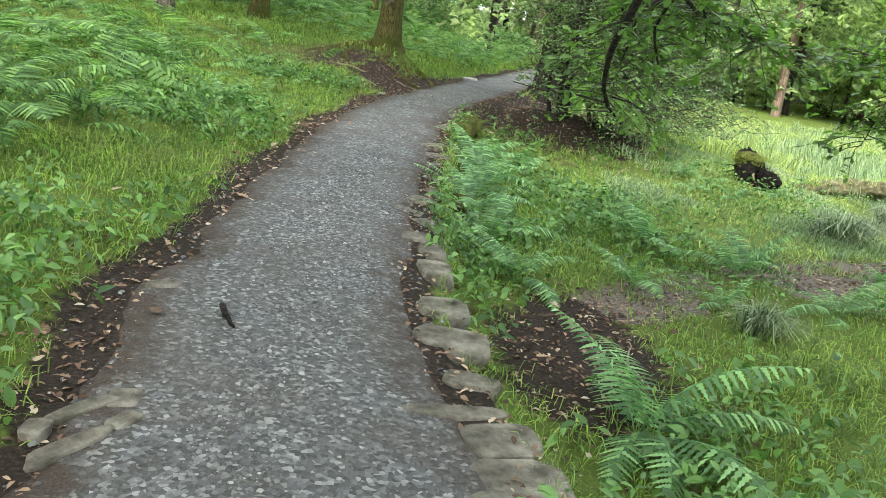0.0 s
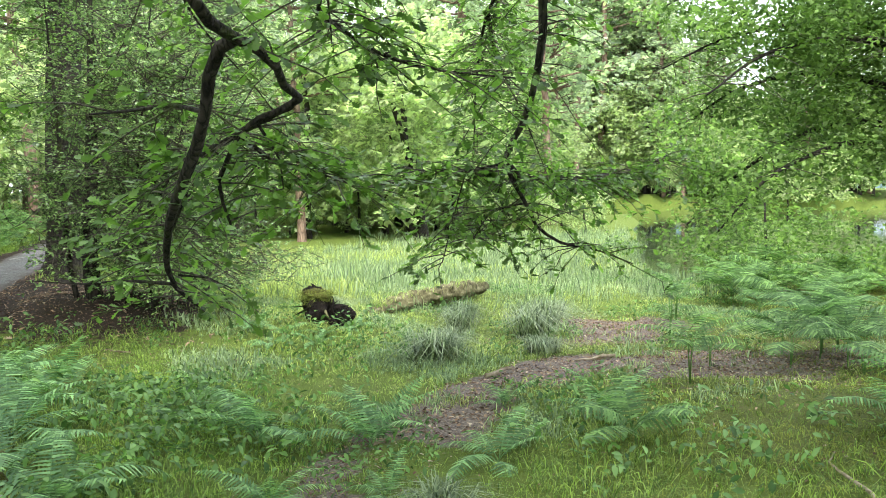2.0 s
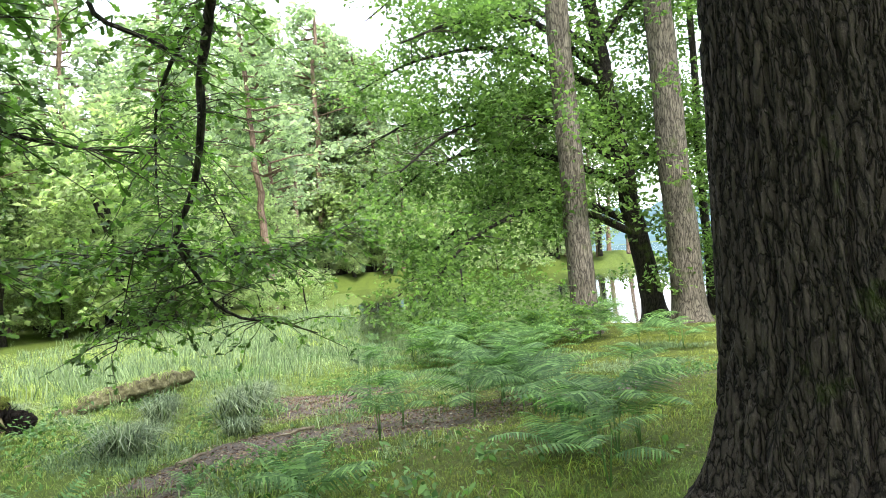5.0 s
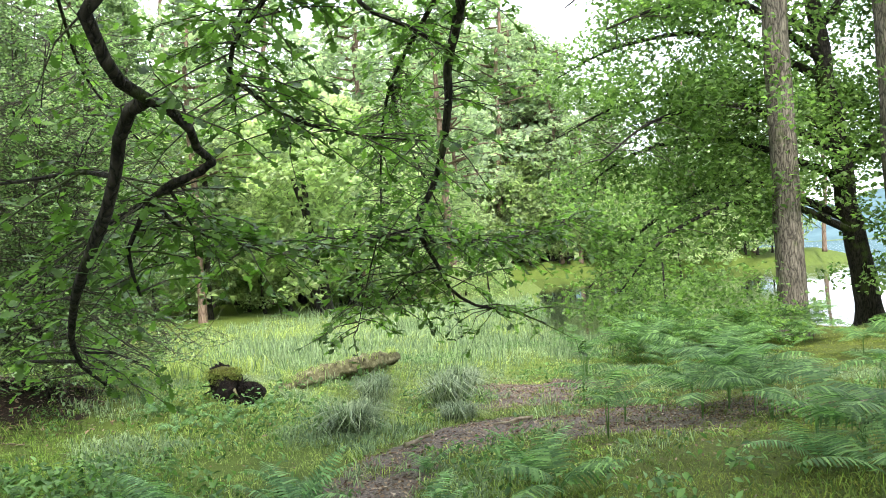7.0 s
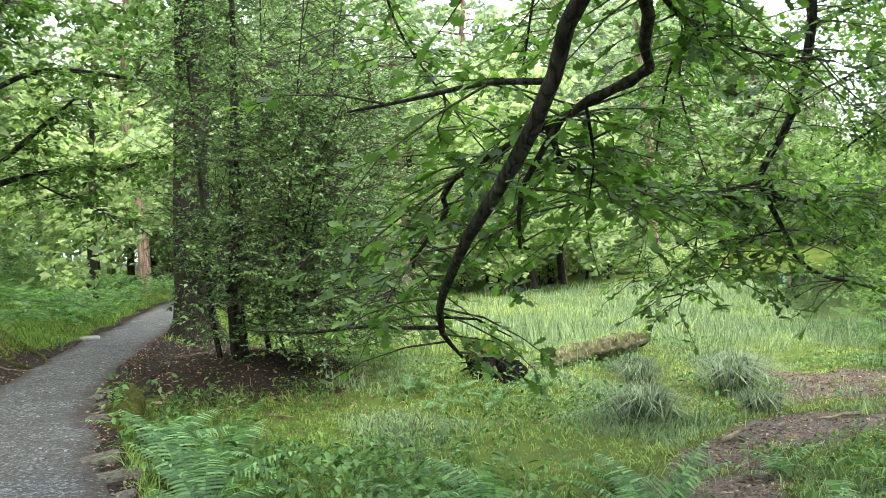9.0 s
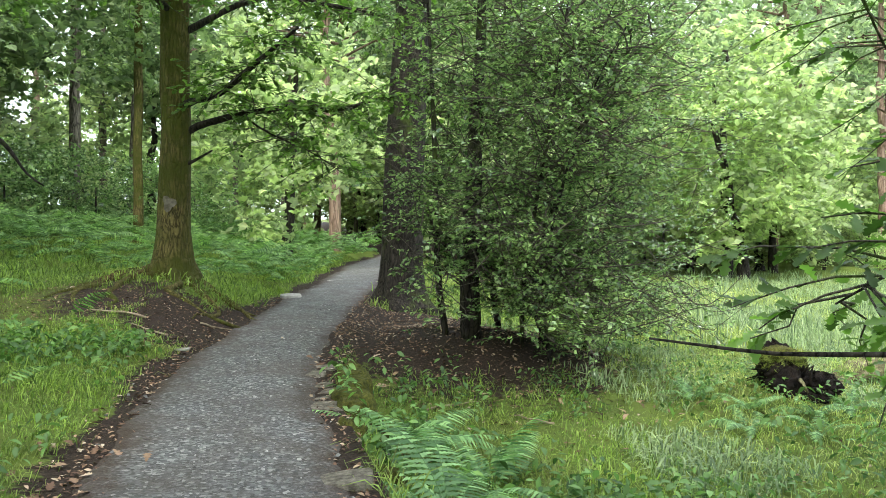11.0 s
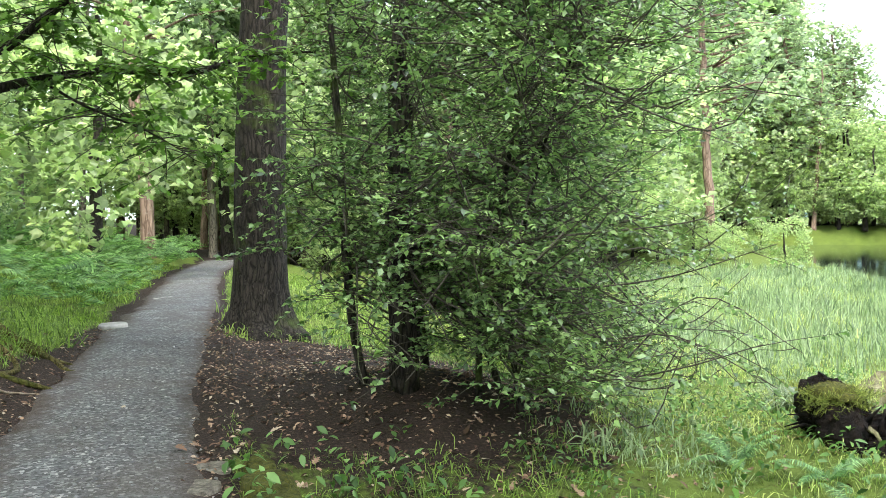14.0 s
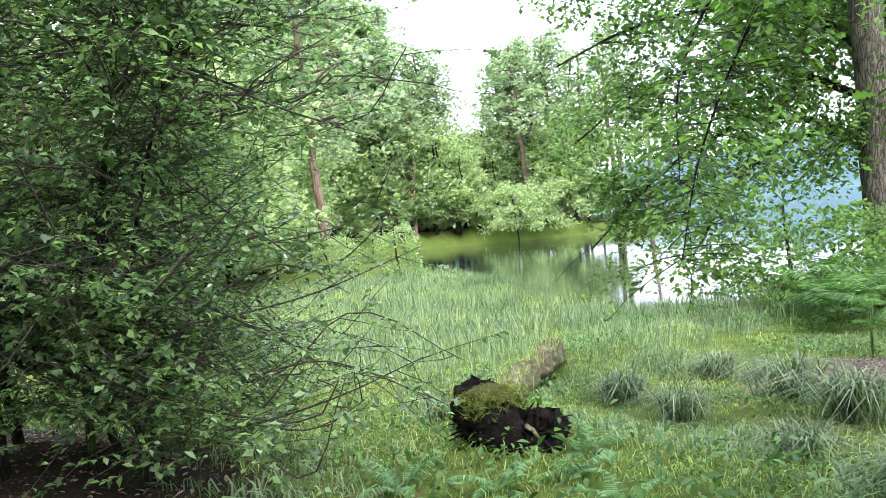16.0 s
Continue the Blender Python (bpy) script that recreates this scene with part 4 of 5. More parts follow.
# ---- far woods ----
def wood_variant(kind, seed):
    """One far tree at the origin: trunk and crown meshes to share."""
    g = np.random.default_rng(seed)
    if kind == "pine":
        H = g.uniform(11, 14)
        tr = trunk_geo((0, 0, 0), (g.normal(0, 0.3), g.normal(0, 0.3), H), 0.2, 0.07, 1.2, 9, seed, 0.05, 0.06)
        arms, c = [], []
        for z in np.linspace(H * 0.45, H, 16):
            for _ in range(3):
                a, L = g.uniform(0, 6.28), g.uniform(0.6, 1.25) * (3.0 - 2.2 * (z / H - 0.45) / 0.55)
                e = np.array([math.cos(a) * L, math.sin(a) * L, z + 0.12 * L])
                arms.append(tube([(0, 0, z), e * [0.5, 0.5, 1], e], [0.05, 0.015], 4))
                c += [e, e * [0.7, 0.7, 1]]
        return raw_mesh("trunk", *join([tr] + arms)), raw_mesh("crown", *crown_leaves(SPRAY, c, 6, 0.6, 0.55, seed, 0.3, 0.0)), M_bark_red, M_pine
    if kind == "spruce":
        H = g.uniform(10, 14)
        tr = trunk_geo((0, 0, 0), (0.1, 0.1, H), 0.14, 0.03, 1.2, 8, seed, 0.05, 0.03)
        c = [(r * math.cos(a), r * math.sin(a), z) for z in np.linspace(4.0, H, 20) for a in g.uniform(0, 6.28, 5) for r in (g.uniform(0.3, 1) * 2.0 * (1 - z / H) + 0.1,)]
        return raw_mesh("trunk", *tr), raw_mesh("crown", *crown_leaves(SPRAY, c, 6, 0.5, 0.5, seed, 0.35, 0.4)), M_bark_pine, M_dark
    H = g.uniform(7, 10)
    tr = trunk_geo((0, 0, 0), (g.normal(0, 0.4), g.normal(0, 0.4), H * 0.8), 0.18, 0.05, 1.3, 9, seed, 0.08, 0.1)
    c = []
    for _ in range(60):
        d = g.normal(0, 1, 3)
        d /= np.linalg.norm(d)
        c.append(d * [2.7, 2.7, H * 0.44] * g.uniform(0.6, 1.0) + [0, 0, H * 0.52])
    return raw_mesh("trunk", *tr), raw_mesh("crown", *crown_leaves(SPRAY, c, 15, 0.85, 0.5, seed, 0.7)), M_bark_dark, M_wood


VARIANTS = {k: [wood_variant(k, 100 + 7 * i + j) for i in range(3)] for j, k in enumerate(("pine", "spruce", "broad"))}
LABELS = {"pine": "tall pine with reddish trunk and flat needle sprays", "spruce": "slender woodland spruce with drooping dark sprays", "broad": "rounded green broadleaf tree in full leaf"}


def plant(kind, x, y, scale, k, yaw):
    if in_lake(x, y) > 0.05:
        return
    trunk, crown, bark, leaf = VARIANTS[kind][k % 3]
    ob = thing({"pine": "scots_pine", "spruce": "spruce_tree", "broad": "broadleaf_tree"}[kind], (x, y, float(height(x, y)) - 0.15), LABELS[kind], "tree", "woodland trees")
    ob.rotation_euler, ob.scale = (0, 0, yaw), (scale, scale, scale)
    part("trunk", trunk, bark, ob)
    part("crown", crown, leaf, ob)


g = np.random.default_rng(61)
for k in range(54):
    v = g.uniform(-42, 34)
    u = 82 + g.uniform(0, 12)
    plant(("broad", "pine", "broad", "pine", "broad")[k % 5], (u - v) * 0.7071, (u + v) * 0.7071, g.uniform(0.95, 1.35), k, g.uniform(0, 6))
for k in range(64):
    v = g.uniform(10, 42)
    u = g.uniform(34, 78)
    plant(("broad", "pine", "spruce", "broad")[k % 4], (u - v) * 0.7071, (u + v) * 0.7071, g.uniform(0.95, 1.5), k, g.uniform(0, 6))
for k in range(74):
    x, y = g.uniform(-40, 12), g.uniform(30, 80)
    if track_side(x, min(y, 41)) > -2 and x > -3 and y < 42:
        continue
    plant(("spruce", "pine", "spruce", "broad", "pine")[k % 5], x, y, g.uniform(0.85, 1.3), k, g.uniform(0, 6))
for k in range(44):
    v, u = g.uniform(-16, 14), 84 + g.uniform(0, 12)
    plant(("broad", "broad", "pine")[k % 3], (u - v) * 0.7071, (u + v) * 0.7071, g.uniform(1.05, 1.4), k, g.uniform(0, 6))
for k in range(34):
    plant(("spruce", "broad", "pine")[k % 3], g.uniform(-30, -9), g.uniform(27, 46), g.uniform(0.9, 1.3), k, g.uniform(0, 6))
for k in range(70):
    v, u = g.uniform(-40, 20), 83 + g.uniform(0, 3)
    plant("broad", (u - v) * 0.7071, (u + v) * 0.7071, g.uniform(0.45, 0.8), k, g.uniform(0, 6))
for k in range(60):
    a, r = radians(g.uniform(6, 36)), g.uniform(44, 88)
    x, y = r * math.sin(a), r * math.cos(a)
    if in_lake(x, y) < 0.1:
        plant(("broad", "pine", "broad")[k % 3], x, y, g.uniform(0.8, 1.4), k, g.uniform(0, 6))
for k in range(90):
    a, r = radians(g.uniform(-24, 42)), g.uniform(40, 62)
    x, y = r * math.sin(a), r * math.cos(a)
    if abs(track_side(x, min(y, 41))) > 2.5:
        plant("broad", x, y, g.uniform(0.25, 0.55), k, g.uniform(0, 6))
for k in range(26):
    v, u = g.uniform(3, 17), g.uniform(85, 97)
    plant(("pine", "broad")[k % 2], (u - v) * 0.7071, (u + v) * 0.7071, g.uniform(1.5, 2.0), k, g.uniform(0, 6))
for k in range(18):
    plant("spruce", g.uniform(-15, -4), g.uniform(30, 46), g.uniform(1.1, 1.5), k, g.uniform(0, 6))
for k in range(20):
    x, y = g.uniform(-36, -12), g.uniform(-12, 30)
    plant(("broad", "spruce", "pine")[k % 3], x, y, g.uniform(0.9, 1.2), k, g.uniform(0, 6))
for k in range(16):
    a = radians(g.uniform(95, 235))
    r = g.uniform(17, 40)
    plant(("broad", "pine", "broad")[k % 3], r * math.sin(a) + 4, r * math.cos(a) + 4, g.uniform(0.9, 1.2), k, g.uniform(0, 6))

def far_hill():
    """Wooded fell beyond the open end of the lake."""
    m, n, l, b = base_mat("haze_tinted_wooded_fell", 0.95, 0.1)
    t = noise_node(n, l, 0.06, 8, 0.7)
    # Blue of the distance haze is put into the fell's base colour.
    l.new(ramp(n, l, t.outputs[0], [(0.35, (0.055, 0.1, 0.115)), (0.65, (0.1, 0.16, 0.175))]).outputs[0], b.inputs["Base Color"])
    a, s = np.meshgrid(np.radians(np.linspace(40, 125, 160)), np.linspace(0, 1, 14), indexing="ij")
    r = 430 + 150 * s
    top = 44 + 18 * np.sin(3.1 * a + 0.4) + 10 * np.sin(11 * a) + 3 * np.sin(41 * a)
    V = np.stack([r * np.sin(a), r * np.cos(a), -4 + top * smooth(0, 1, s) + 2.5 * np.sin(97 * a + 17 * s) * s], -1).reshape(-1, 3)
    i, j = np.meshgrid(np.arange(159), np.arange(13), indexing="ij")
    A = (i * 14 + j).ravel()
    F = np.concatenate([np.stack([A, A + 14, A + 15], -1), np.stack([A, A + 15, A + 1], -1)])
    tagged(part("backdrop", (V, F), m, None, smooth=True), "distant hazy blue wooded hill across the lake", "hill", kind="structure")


far_hill()

# ---- things on the ground ----
def lump(seed, sx, sy, sz, rough=0.16, rings=7, n=12, flat=0.6, square=0.8):
    """An uneven rounded stone or clod about its base, with a flattened top."""
    g = np.random.default_rng(seed)
    V = []
    for i in range(rings):
        th = math.pi * (i + 0.5) / rings
        for j in range(n):
            a = 2 * math.pi * j / n
            V.append((math.sin(th) * math.cos(a), math.sin(th) * math.sin(a), math.cos(th)))
    V = np.array(V + [(0, 0, 1), (0, 0, -1)])
    k = g.uniform(-2, 2, (5, 3))
    w = sum(np.sin(V @ q * 1.6 + q[0] * 3) for q in k) / 5
    V = V * (1 + rough * 2 * w + g.normal(0, rough * 0.12, len(V)))[:, None]
    V[:, 2] = np.clip(V[:, 2], -1, flat)
    V[:, :2] = np.sign(V[:, :2]) * np.abs(V[:, :2]) ** square
    F = []
    for i in range(rings - 1):
        for j in range(n):
            a, b = i * n + j, i * n + (j + 1) % n
            F += [(a, a + n, b), (b, a + n, b + n)]
    t, m = rings * n, (rings - 1) * n
    F += [(j, (j + 1) % n, t) for j in range(n)] + [(m + (j + 1) % n, m + j, t + 1) for j in range(n)]
    return V * [sx, sy, sz], np.array(F)


def edging():
    """Rough slate blocks that hold the track's right edge."""
    wall = thing("stone_edging", (0, 0, 0), "row of rough mossy slate blocks edging the gravel path", "stone edging")
    g = np.random.default_rng(71)
    y = 6.4
    for k, (x, sy, sx, wy, turn) in enumerate([(0.42, 2.9, 0.40, 0.27, 12), (0.36, 3.19, 0.34, 0.25, 20), (0.15, 3.36, 0.46, 0.10, 16), (0.22, 3.72, 0.24, 0.13, -12), (0.13, 4.22, 0.36, 0.26, -8), (-0.24, 4.09, 0.17, 0.11, 20),
                                              (0.02, 4.68, 0.30, 0.26, 5), (-0.03, 5.39, 0.2, 0.26, 8), (-0.08, 5.84, 0.19, 0.22, 0), (-0.24, 6.12, 0.22, 0.16, 10), (0.45, 2.55, 0.4, 0.34, 5), (0.42, 2.15, 0.38, 0.36, 0), (0.3, 1.7, 0.4, 0.4, 0)]):
        V, F = lump(260 + k, sx * 0.56, wy * 0.6, 0.15, 0.26, 12, 24, 0.42, 0.6)
        ob = part("stone", (V, F), M_stone, wall, smooth=False)
        ob.location, ob.rotation_euler = (x, sy, -0.035), (radians(2 - k % 4), radians(k % 3 - 1), radians(turn))
    meshes = [raw_mesh("stone", *lump(200 + k, 0.5, 0.5, 0.5, 0.22, 9, 16, 0.35, 0.6)) for k in range(9)]
    k = 0
    while y < 14.2:
        near = y < 6.6 or y > 10.4
        w = g.uniform(0.16, 0.36) if y < 4.5 else g.uniform(0.14, 0.34)
        if near or g.random() < 0.3:
            x = np.interp(y, TRACK[:, 1], TRACK[:, 0]) + HALF + 0.03 + g.normal(0, 0.03)
            ob = part("stone", meshes[k % 9], M_stone, wall)
            ob.location = (x + g.normal(0, 0.05), y, -0.06 + g.normal(0, 0.02))
            ob.rotation_euler = (g.normal(0, 0.09), g.normal(0, 0.09), g.normal(0, 0.5))
            ob.scale = (g.uniform(0.2, 0.42), w * g.uniform(0.75, 1.1), g.uniform(0.26, 0.36))
            k += 1
        y += w
    for k, (x, sy, r) in enumerate([(-0.06, 12.3, 0.13), (0.0, 12.7, 0.17), (0.04, 13.1, 0.15), (0.12, 13.5, 0.17), (-0.1, 11.8, 0.12), (0.1, 13.9, 0.13)]):
        V, F = lump(280 + k, r, r * 1.25, 0.26, 0.4, 14, 22, 0.8, 0.75)
        ob = part("mossy_block", (V + np.random.default_rng(k).normal(0, 0.006, V.shape), F), M_moss, wall, "yellow-green moss over stone", True)
        ob.location = (x, sy, -0.14)
    y = 1.2
    k = 0
    mm = []
    for j in range(4):
        V, F = lump(230 + j, 0.5, 0.5, 0.5, 0.45, 12, 22, 0.9)
        mm.append(raw_mesh("moss_cushion", V + np.random.default_rng(j).normal(0, 0.022, V.shape), F, True))
    while y < 13.8:
        x = np.interp(y, TRACK[:, 1], TRACK[:, 0]) + HALF + g.uniform(0.17, 0.3) + 0.3 * (1 - smooth(3.2, 4.4, y))
        ob = part("moss_cushion", mm[k % 4], M_moss, wall, "yellow-green moss")
        ob.location = (x, y, -0.16 + g.normal(0, 0.03))
        ob.rotation_euler = (0, 0, g.uniform(0, 6))
        ob.scale = (g.uniform(0.12, 0.24), g.uniform(0.25, 0.55), g.uniform(0.12, 0.22))
        k += 1
        y += g.uniform(0.25, 0.6)


def root_plate():
    """Upturned root plate of the fallen tree, and its rotting log."""
    x, y = 4.5, 13.32
    z = float(height(x, y))
    ob = thing("upturned_stump", (x, y, z), "dark rotten upturned root plate topped with yellow grass", "stump")
    ob.scale = (0.9, 0.9, 0.8)
    g = np.random.default_rng(302)
    turn = (0, 0, radians(30))
    for name, seed, dx, dy, dz, size, label in (("root_mass", 301, 0.0, 0.17, 0.21, (0.2, 0.25, 0.3), "black peaty roots and soil"), ("root_mass", 303, 0.02, -0.2, 0.07, (0.18, 0.29, 0.17), "rotten dark brown root wood")):
        V, F = lump(seed, *size, 0.5, 26, 44, 2.0, 0.85)
        V += g.normal(0, 0.014, V.shape) + [dx, dy, dz]
        a = part(name, (V, F), M_rot, ob, label, True)
        a.rotation_euler = turn
    V, F = lump(305, 0.16, 0.2, 0.07, 0.4, 14, 30, 2.0, 0.9)
    a = part("moss_cap", (V + g.normal(0, 0.008, V.shape) + [0.03, 0.17, 0.44], F), M_moss, ob, "yellow-green moss on top", True)
    a.rotation_euler = turn
    roots = []
    for _ in range(44):
        b = g.normal(0, 1, 3)
        b /= np.linalg.norm(b)
        p = b * [0.18, 0.4, 0.21] + [0, 0, 0.17 - 0.05 * (b[1] < 0)]
        e = p + b * g.uniform(0.05, 0.2) + [0, 0, -0.06]
        roots.append(tube([p * 0.75, p, e], [0.028, 0.018, 0.004], 5, 0.3, 1))
    r = tagged(part("root_fringe", join(roots), M_rot, ob), kind="stuff")
    r.rotation_euler = turn
    for k, (x0, y0, z0, x1, y1, z1) in enumerate([(-0.06, -0.22, 0.12, -0.08, -0.25, 0.38), (-0.15, -0.14, 0.2, -0.2, -0.26, 0.06), (-0.16, -0.02, 0.2, -0.2, -0.1, 0.06)]):
        q = part("root", tube(curve_pts([(x0, y0, z0), ((x0 + x1) / 2 - 0.03, (y0 + y1) / 2, (z0 + z1) / 2 + 0.04), (x1, y1, z1)], 0.05), [0.024, 0.016, 0.008], 8, 0.4, k), M_rot if k == 0 else M_log, ob, "" if k == 0 else "pale broken root", True)
        q.rotation_euler = turn
    n = 520
    tv, tf = scatter(make_tuft(10, 2.2, 0.02, 5, 1.6), np.column_stack([g.normal(0.02, 0.11, n), g.normal(0.16, 0.13, n), 0.49 - 0.7 * np.abs(g.normal(0, 0.14, n))]), g.uniform(0, 6, n), g.normal(0, 0.7, n), g.normal(0, 0.7, n), g.uniform(0.05, 0.12, n))
    q = tagged(part("grass_cap", (tv, tf), M_turf, ob, "yellow-green grass cap"), kind="stuff")
    q.rotation_euler = turn
    line = curve_pts([(5.5, 14.1, -0.34), (6.3, 14.58, -0.26), (7.4, 14.88, -0.2), (8.5, 15.4, -0.2)], 0.12)
    V, F = tube(line, [0.09, 0.15, 0.13, 0.16, 0.09], 18, 0.55, 9)
    log = part("fallen_log", (V - line[0], F), M_log, None, "", True)
    log.location = line[0]
    tagged(log, "bleached rotting fallen log lying in bog grass", "log")
    n = 150
    s = g.uniform(0, 1, n)
    q = np.array([np.interp(s, np.linspace(0, 1, len(line)), line[:, k]) for k in range(3)]).T + np.column_stack([g.normal(0, 0.09, (n, 2)), np.full(n, 0.08)])
    tv, tf = scatter(make_tuft(6, 1.2, 0.014, 6, 1.0), q - line[0], g.uniform(0, 6, n), g.normal(0, 0.3, n), g.normal(0, 0.3, n), g.uniform(0.08, 0.2, n))
    tagged(part("moss_cover", (tv, tf), M_bog, log), kind="stuff")


FRONDS = [raw_mesh("frond", *make_frond(0.75, 0.17, 22, 5, 0.5 + 0.12 * k, 400 + k, 1.1 - 0.12 * k)) for k in range(4)]
BRACKEN = [raw_mesh("frond", *make_frond(0.55, 0.19, 18, 5, 0.55, 420 + k, 0.75)) for k in range(3)]


def fern(x, y, size, count, seed, meshes=FRONDS, mat=M_fern, label="green shuttlecock fern growing beside the path", stalk=0.0):
    g = np.random.default_rng(seed)
    z = float(height(x, y))
    ob = thing("fern", (x, y, z), label, "fern", "ferns")
    for k in range(count):
        a = 6.283 * k / count + g.normal(0, 0.25)
        f = part("frond", meshes[int(g.integers(len(meshes)))], mat, ob)
        s = size * g.uniform(0.75, 1.15)
        f.location = (g.normal(0, 0.02), g.normal(0, 0.02), stalk * g.uniform(0.5, 1.2))
        f.rotation_euler = (g.normal(0.0, 0.15), g.normal(0, 0.12), a)
        f.scale = (s, s, s)
    if stalk:
        for _ in range(3):
            part("stalk", tube([(0, 0, -0.03), (g.normal(0, 0.03), g.normal(0, 0.03), stalk)], [0.008, 0.004], 5), mat, ob)


def tussock(x, y, size, seed, mat=M_tussock):
    V, F = make_tuft(260, 1.5, 0.012, seed, 1.7)
    ob = part("grass_tussock", (V * size, F), mat)
    ob.location = (x, y, float(height(x, y)) - 0.02)
    tagged(ob, "grey-green arching rush tussock in boggy ground", "grass tussock", "rush tussocks")


def stuff(name, geo, mat, label, category):
    tagged(part(name, geo, mat), label, category, kind="stuff")


def near_weight(x, y, near, reach):
    d = np.minimum.reduce([np.hypot(x - a, y - b) for a, b in TRACK[1:10]])
    return np.clip(near / (1 + (d / reach) ** 2), 0, 1)


def bare(x, y):
    d = track_side(x, y)
    return (1 - np.clip(soil_at(x, y) * 1.25, 0, 1)) * (1 - np.clip(1.15 * mud_at(x, y), 0, 0.97)) * ((d > brink(y) + 0.08) | (d < -HALF - 0.02)) * (in_lake(x, y) < 0.15)


def tufts(x, y, g, tmpl, lo, hi):
    """Tufts of uneven size that grow taller and lower in drifts."""
    n = len(x)
    drift = 0.85 + 0.35 * np.sin(1.1 * x + 2.3 * np.sin(0.7 * y)) * np.sin(1.4 * y + 1.7 * np.sin(0.9 * x))
    return scatter(tmpl, np.column_stack([x, y, height(x, y) - 0.01]), g.uniform(0, 6.28, n), g.normal(0, 0.22, n), g.normal(0, 0.22, n), drift * (lo + (hi - lo) * g.random(n) ** 1.5))


def grasses():
    x, y, g = spread(230000, -8, 16, -1, 22, lambda x, y: bare(x, y) * near_weight(x, y, 1.0, 4.0) * (1 - 0.4 * moss_at(x, y)) * np.where((x > 2.5) & (y > 8), 0.35, 1), 81)
    stuff("grass", tufts(x, y, g, make_tuft(7, 2.8, 0.024, 1, 1.6), 0.05, 0.16), M_grass, "short green woodland grass along the path", "grass")
    x, y, g = spread(70000, 1.5, 26, 7, 34, lambda x, y: bare(x, y) * (1 - 0.8 * moss_at(x, y)) * np.clip(14 / (6 + np.hypot(x, y - 8)), 0, 1) * smooth(2, 4, x) * (track_side(x, y) > 1.2), 82)
    stuff("bog_grass", tufts(x, y, g, make_tuft(8, 4.0, 0.03, 2, 1.6), 0.05, 0.13), M_bog, "pale yellow-green grass covering the boggy clearing", "grass")
    x, y, g = spread(42000, 2, 16, 7, 20, lambda x, y: bare(x, y) * (track_side(x, y) > 1.2) * (np.hypot(x - 4.2, y - 13.0) > 0.9) * np.clip(2.2 * np.sin(1.7 * x + 0.6 * y) * np.sin(1.5 * y - 0.5 * x + 1) - 0.2, 0, 0.6), 92)
    stuff("sedge", tufts(x, y, g, make_tuft(6, 2.0, 0.03, 6, 1.2), 0.1, 0.24), M_reed, "cool grey-green sedge patches in the bog", "sedge")
    x, y, g = spread(60000, 2, 13, 6.5, 17, lambda x, y: (track_side(x, y) > 1.2) * (mud_at(x, y) < 0.75) * np.clip(1.9 * np.sin(1.4 * x - 0.9 * y + 2) * np.sin(1.2 * y + 0.8 * x) - 0.25, 0, 0.5), 93)
    n = len(x)
    stuff("bog_herbs", scatter(OVAL, np.column_stack([x, y, height(x, y) + g.uniform(0.03, 0.17, n)]), g.uniform(0, 6.28, n), g.normal(-0.2, 0.4, n), g.normal(0, 0.4, n), g.uniform(0.03, 0.07, n)), M_herb, "dark green marsh herbs among the bog grass", "undergrowth")
    x, y, g = spread(30000, 5, 30, 14, 40, lambda x, y: (in_lake(x, y) < 0.6) * np.clip(1.5 * hill(x, y, 12.5, 19.5, 4.5, 5) + hill(x, y, 20, 26, 5, 6), 0, 1), 83)
    stuff("reeds", tufts(x, y, g, make_tuft(7, 2.2, 0.016, 3, 0.6), 0.22, 0.62), M_reed, "tall grey-green reeds at the lake margin", "reeds")
    x, y, g = spread(22000, 4, 22, 13, 28, lambda x, y: (in_lake(x, y) < 0.4) * smooth(16.6, 18.2, y) * np.clip(1.8 * np.sin(0.9 * x + 0.5 * y) * np.sin(0.8 * y - 0.4 * x + 2) + 0.15, 0, 0.7), 94)
    stuff("marsh_grass", tufts(x, y, g, make_tuft(7, 2.4, 0.016, 7, 0.9), 0.2, 0.45), M_bog, "yellowish marsh grass between the reeds", "grass")
    x, y, g = spread(110000, 3, 20, 1, 15, lambda x, y: moss_at(x, y) * (1 - 0.8 * mud_at(x, y)), 84)
    stuff("moss_turf", tufts(x, y, g, make_tuft(7, 2.8, 0.028, 4, 1.5), 0.03, 0.09), M_turf, "yellow-green moss and short turf on the bank", "moss")


def far_verge():
    x, y, g = spread(30000, -7, 7, 18, 36, lambda x, y: bare(x, y) * (np.abs(track_side(x, y)) > HALF + 0.15) * 0.8, 95)
    stuff("verge_grass", tufts(x, y, g, make_tuft(7, 3.0, 0.03, 8, 1.4), 0.1, 0.26), M_grass, "lush green grass beside the far path", "grass")


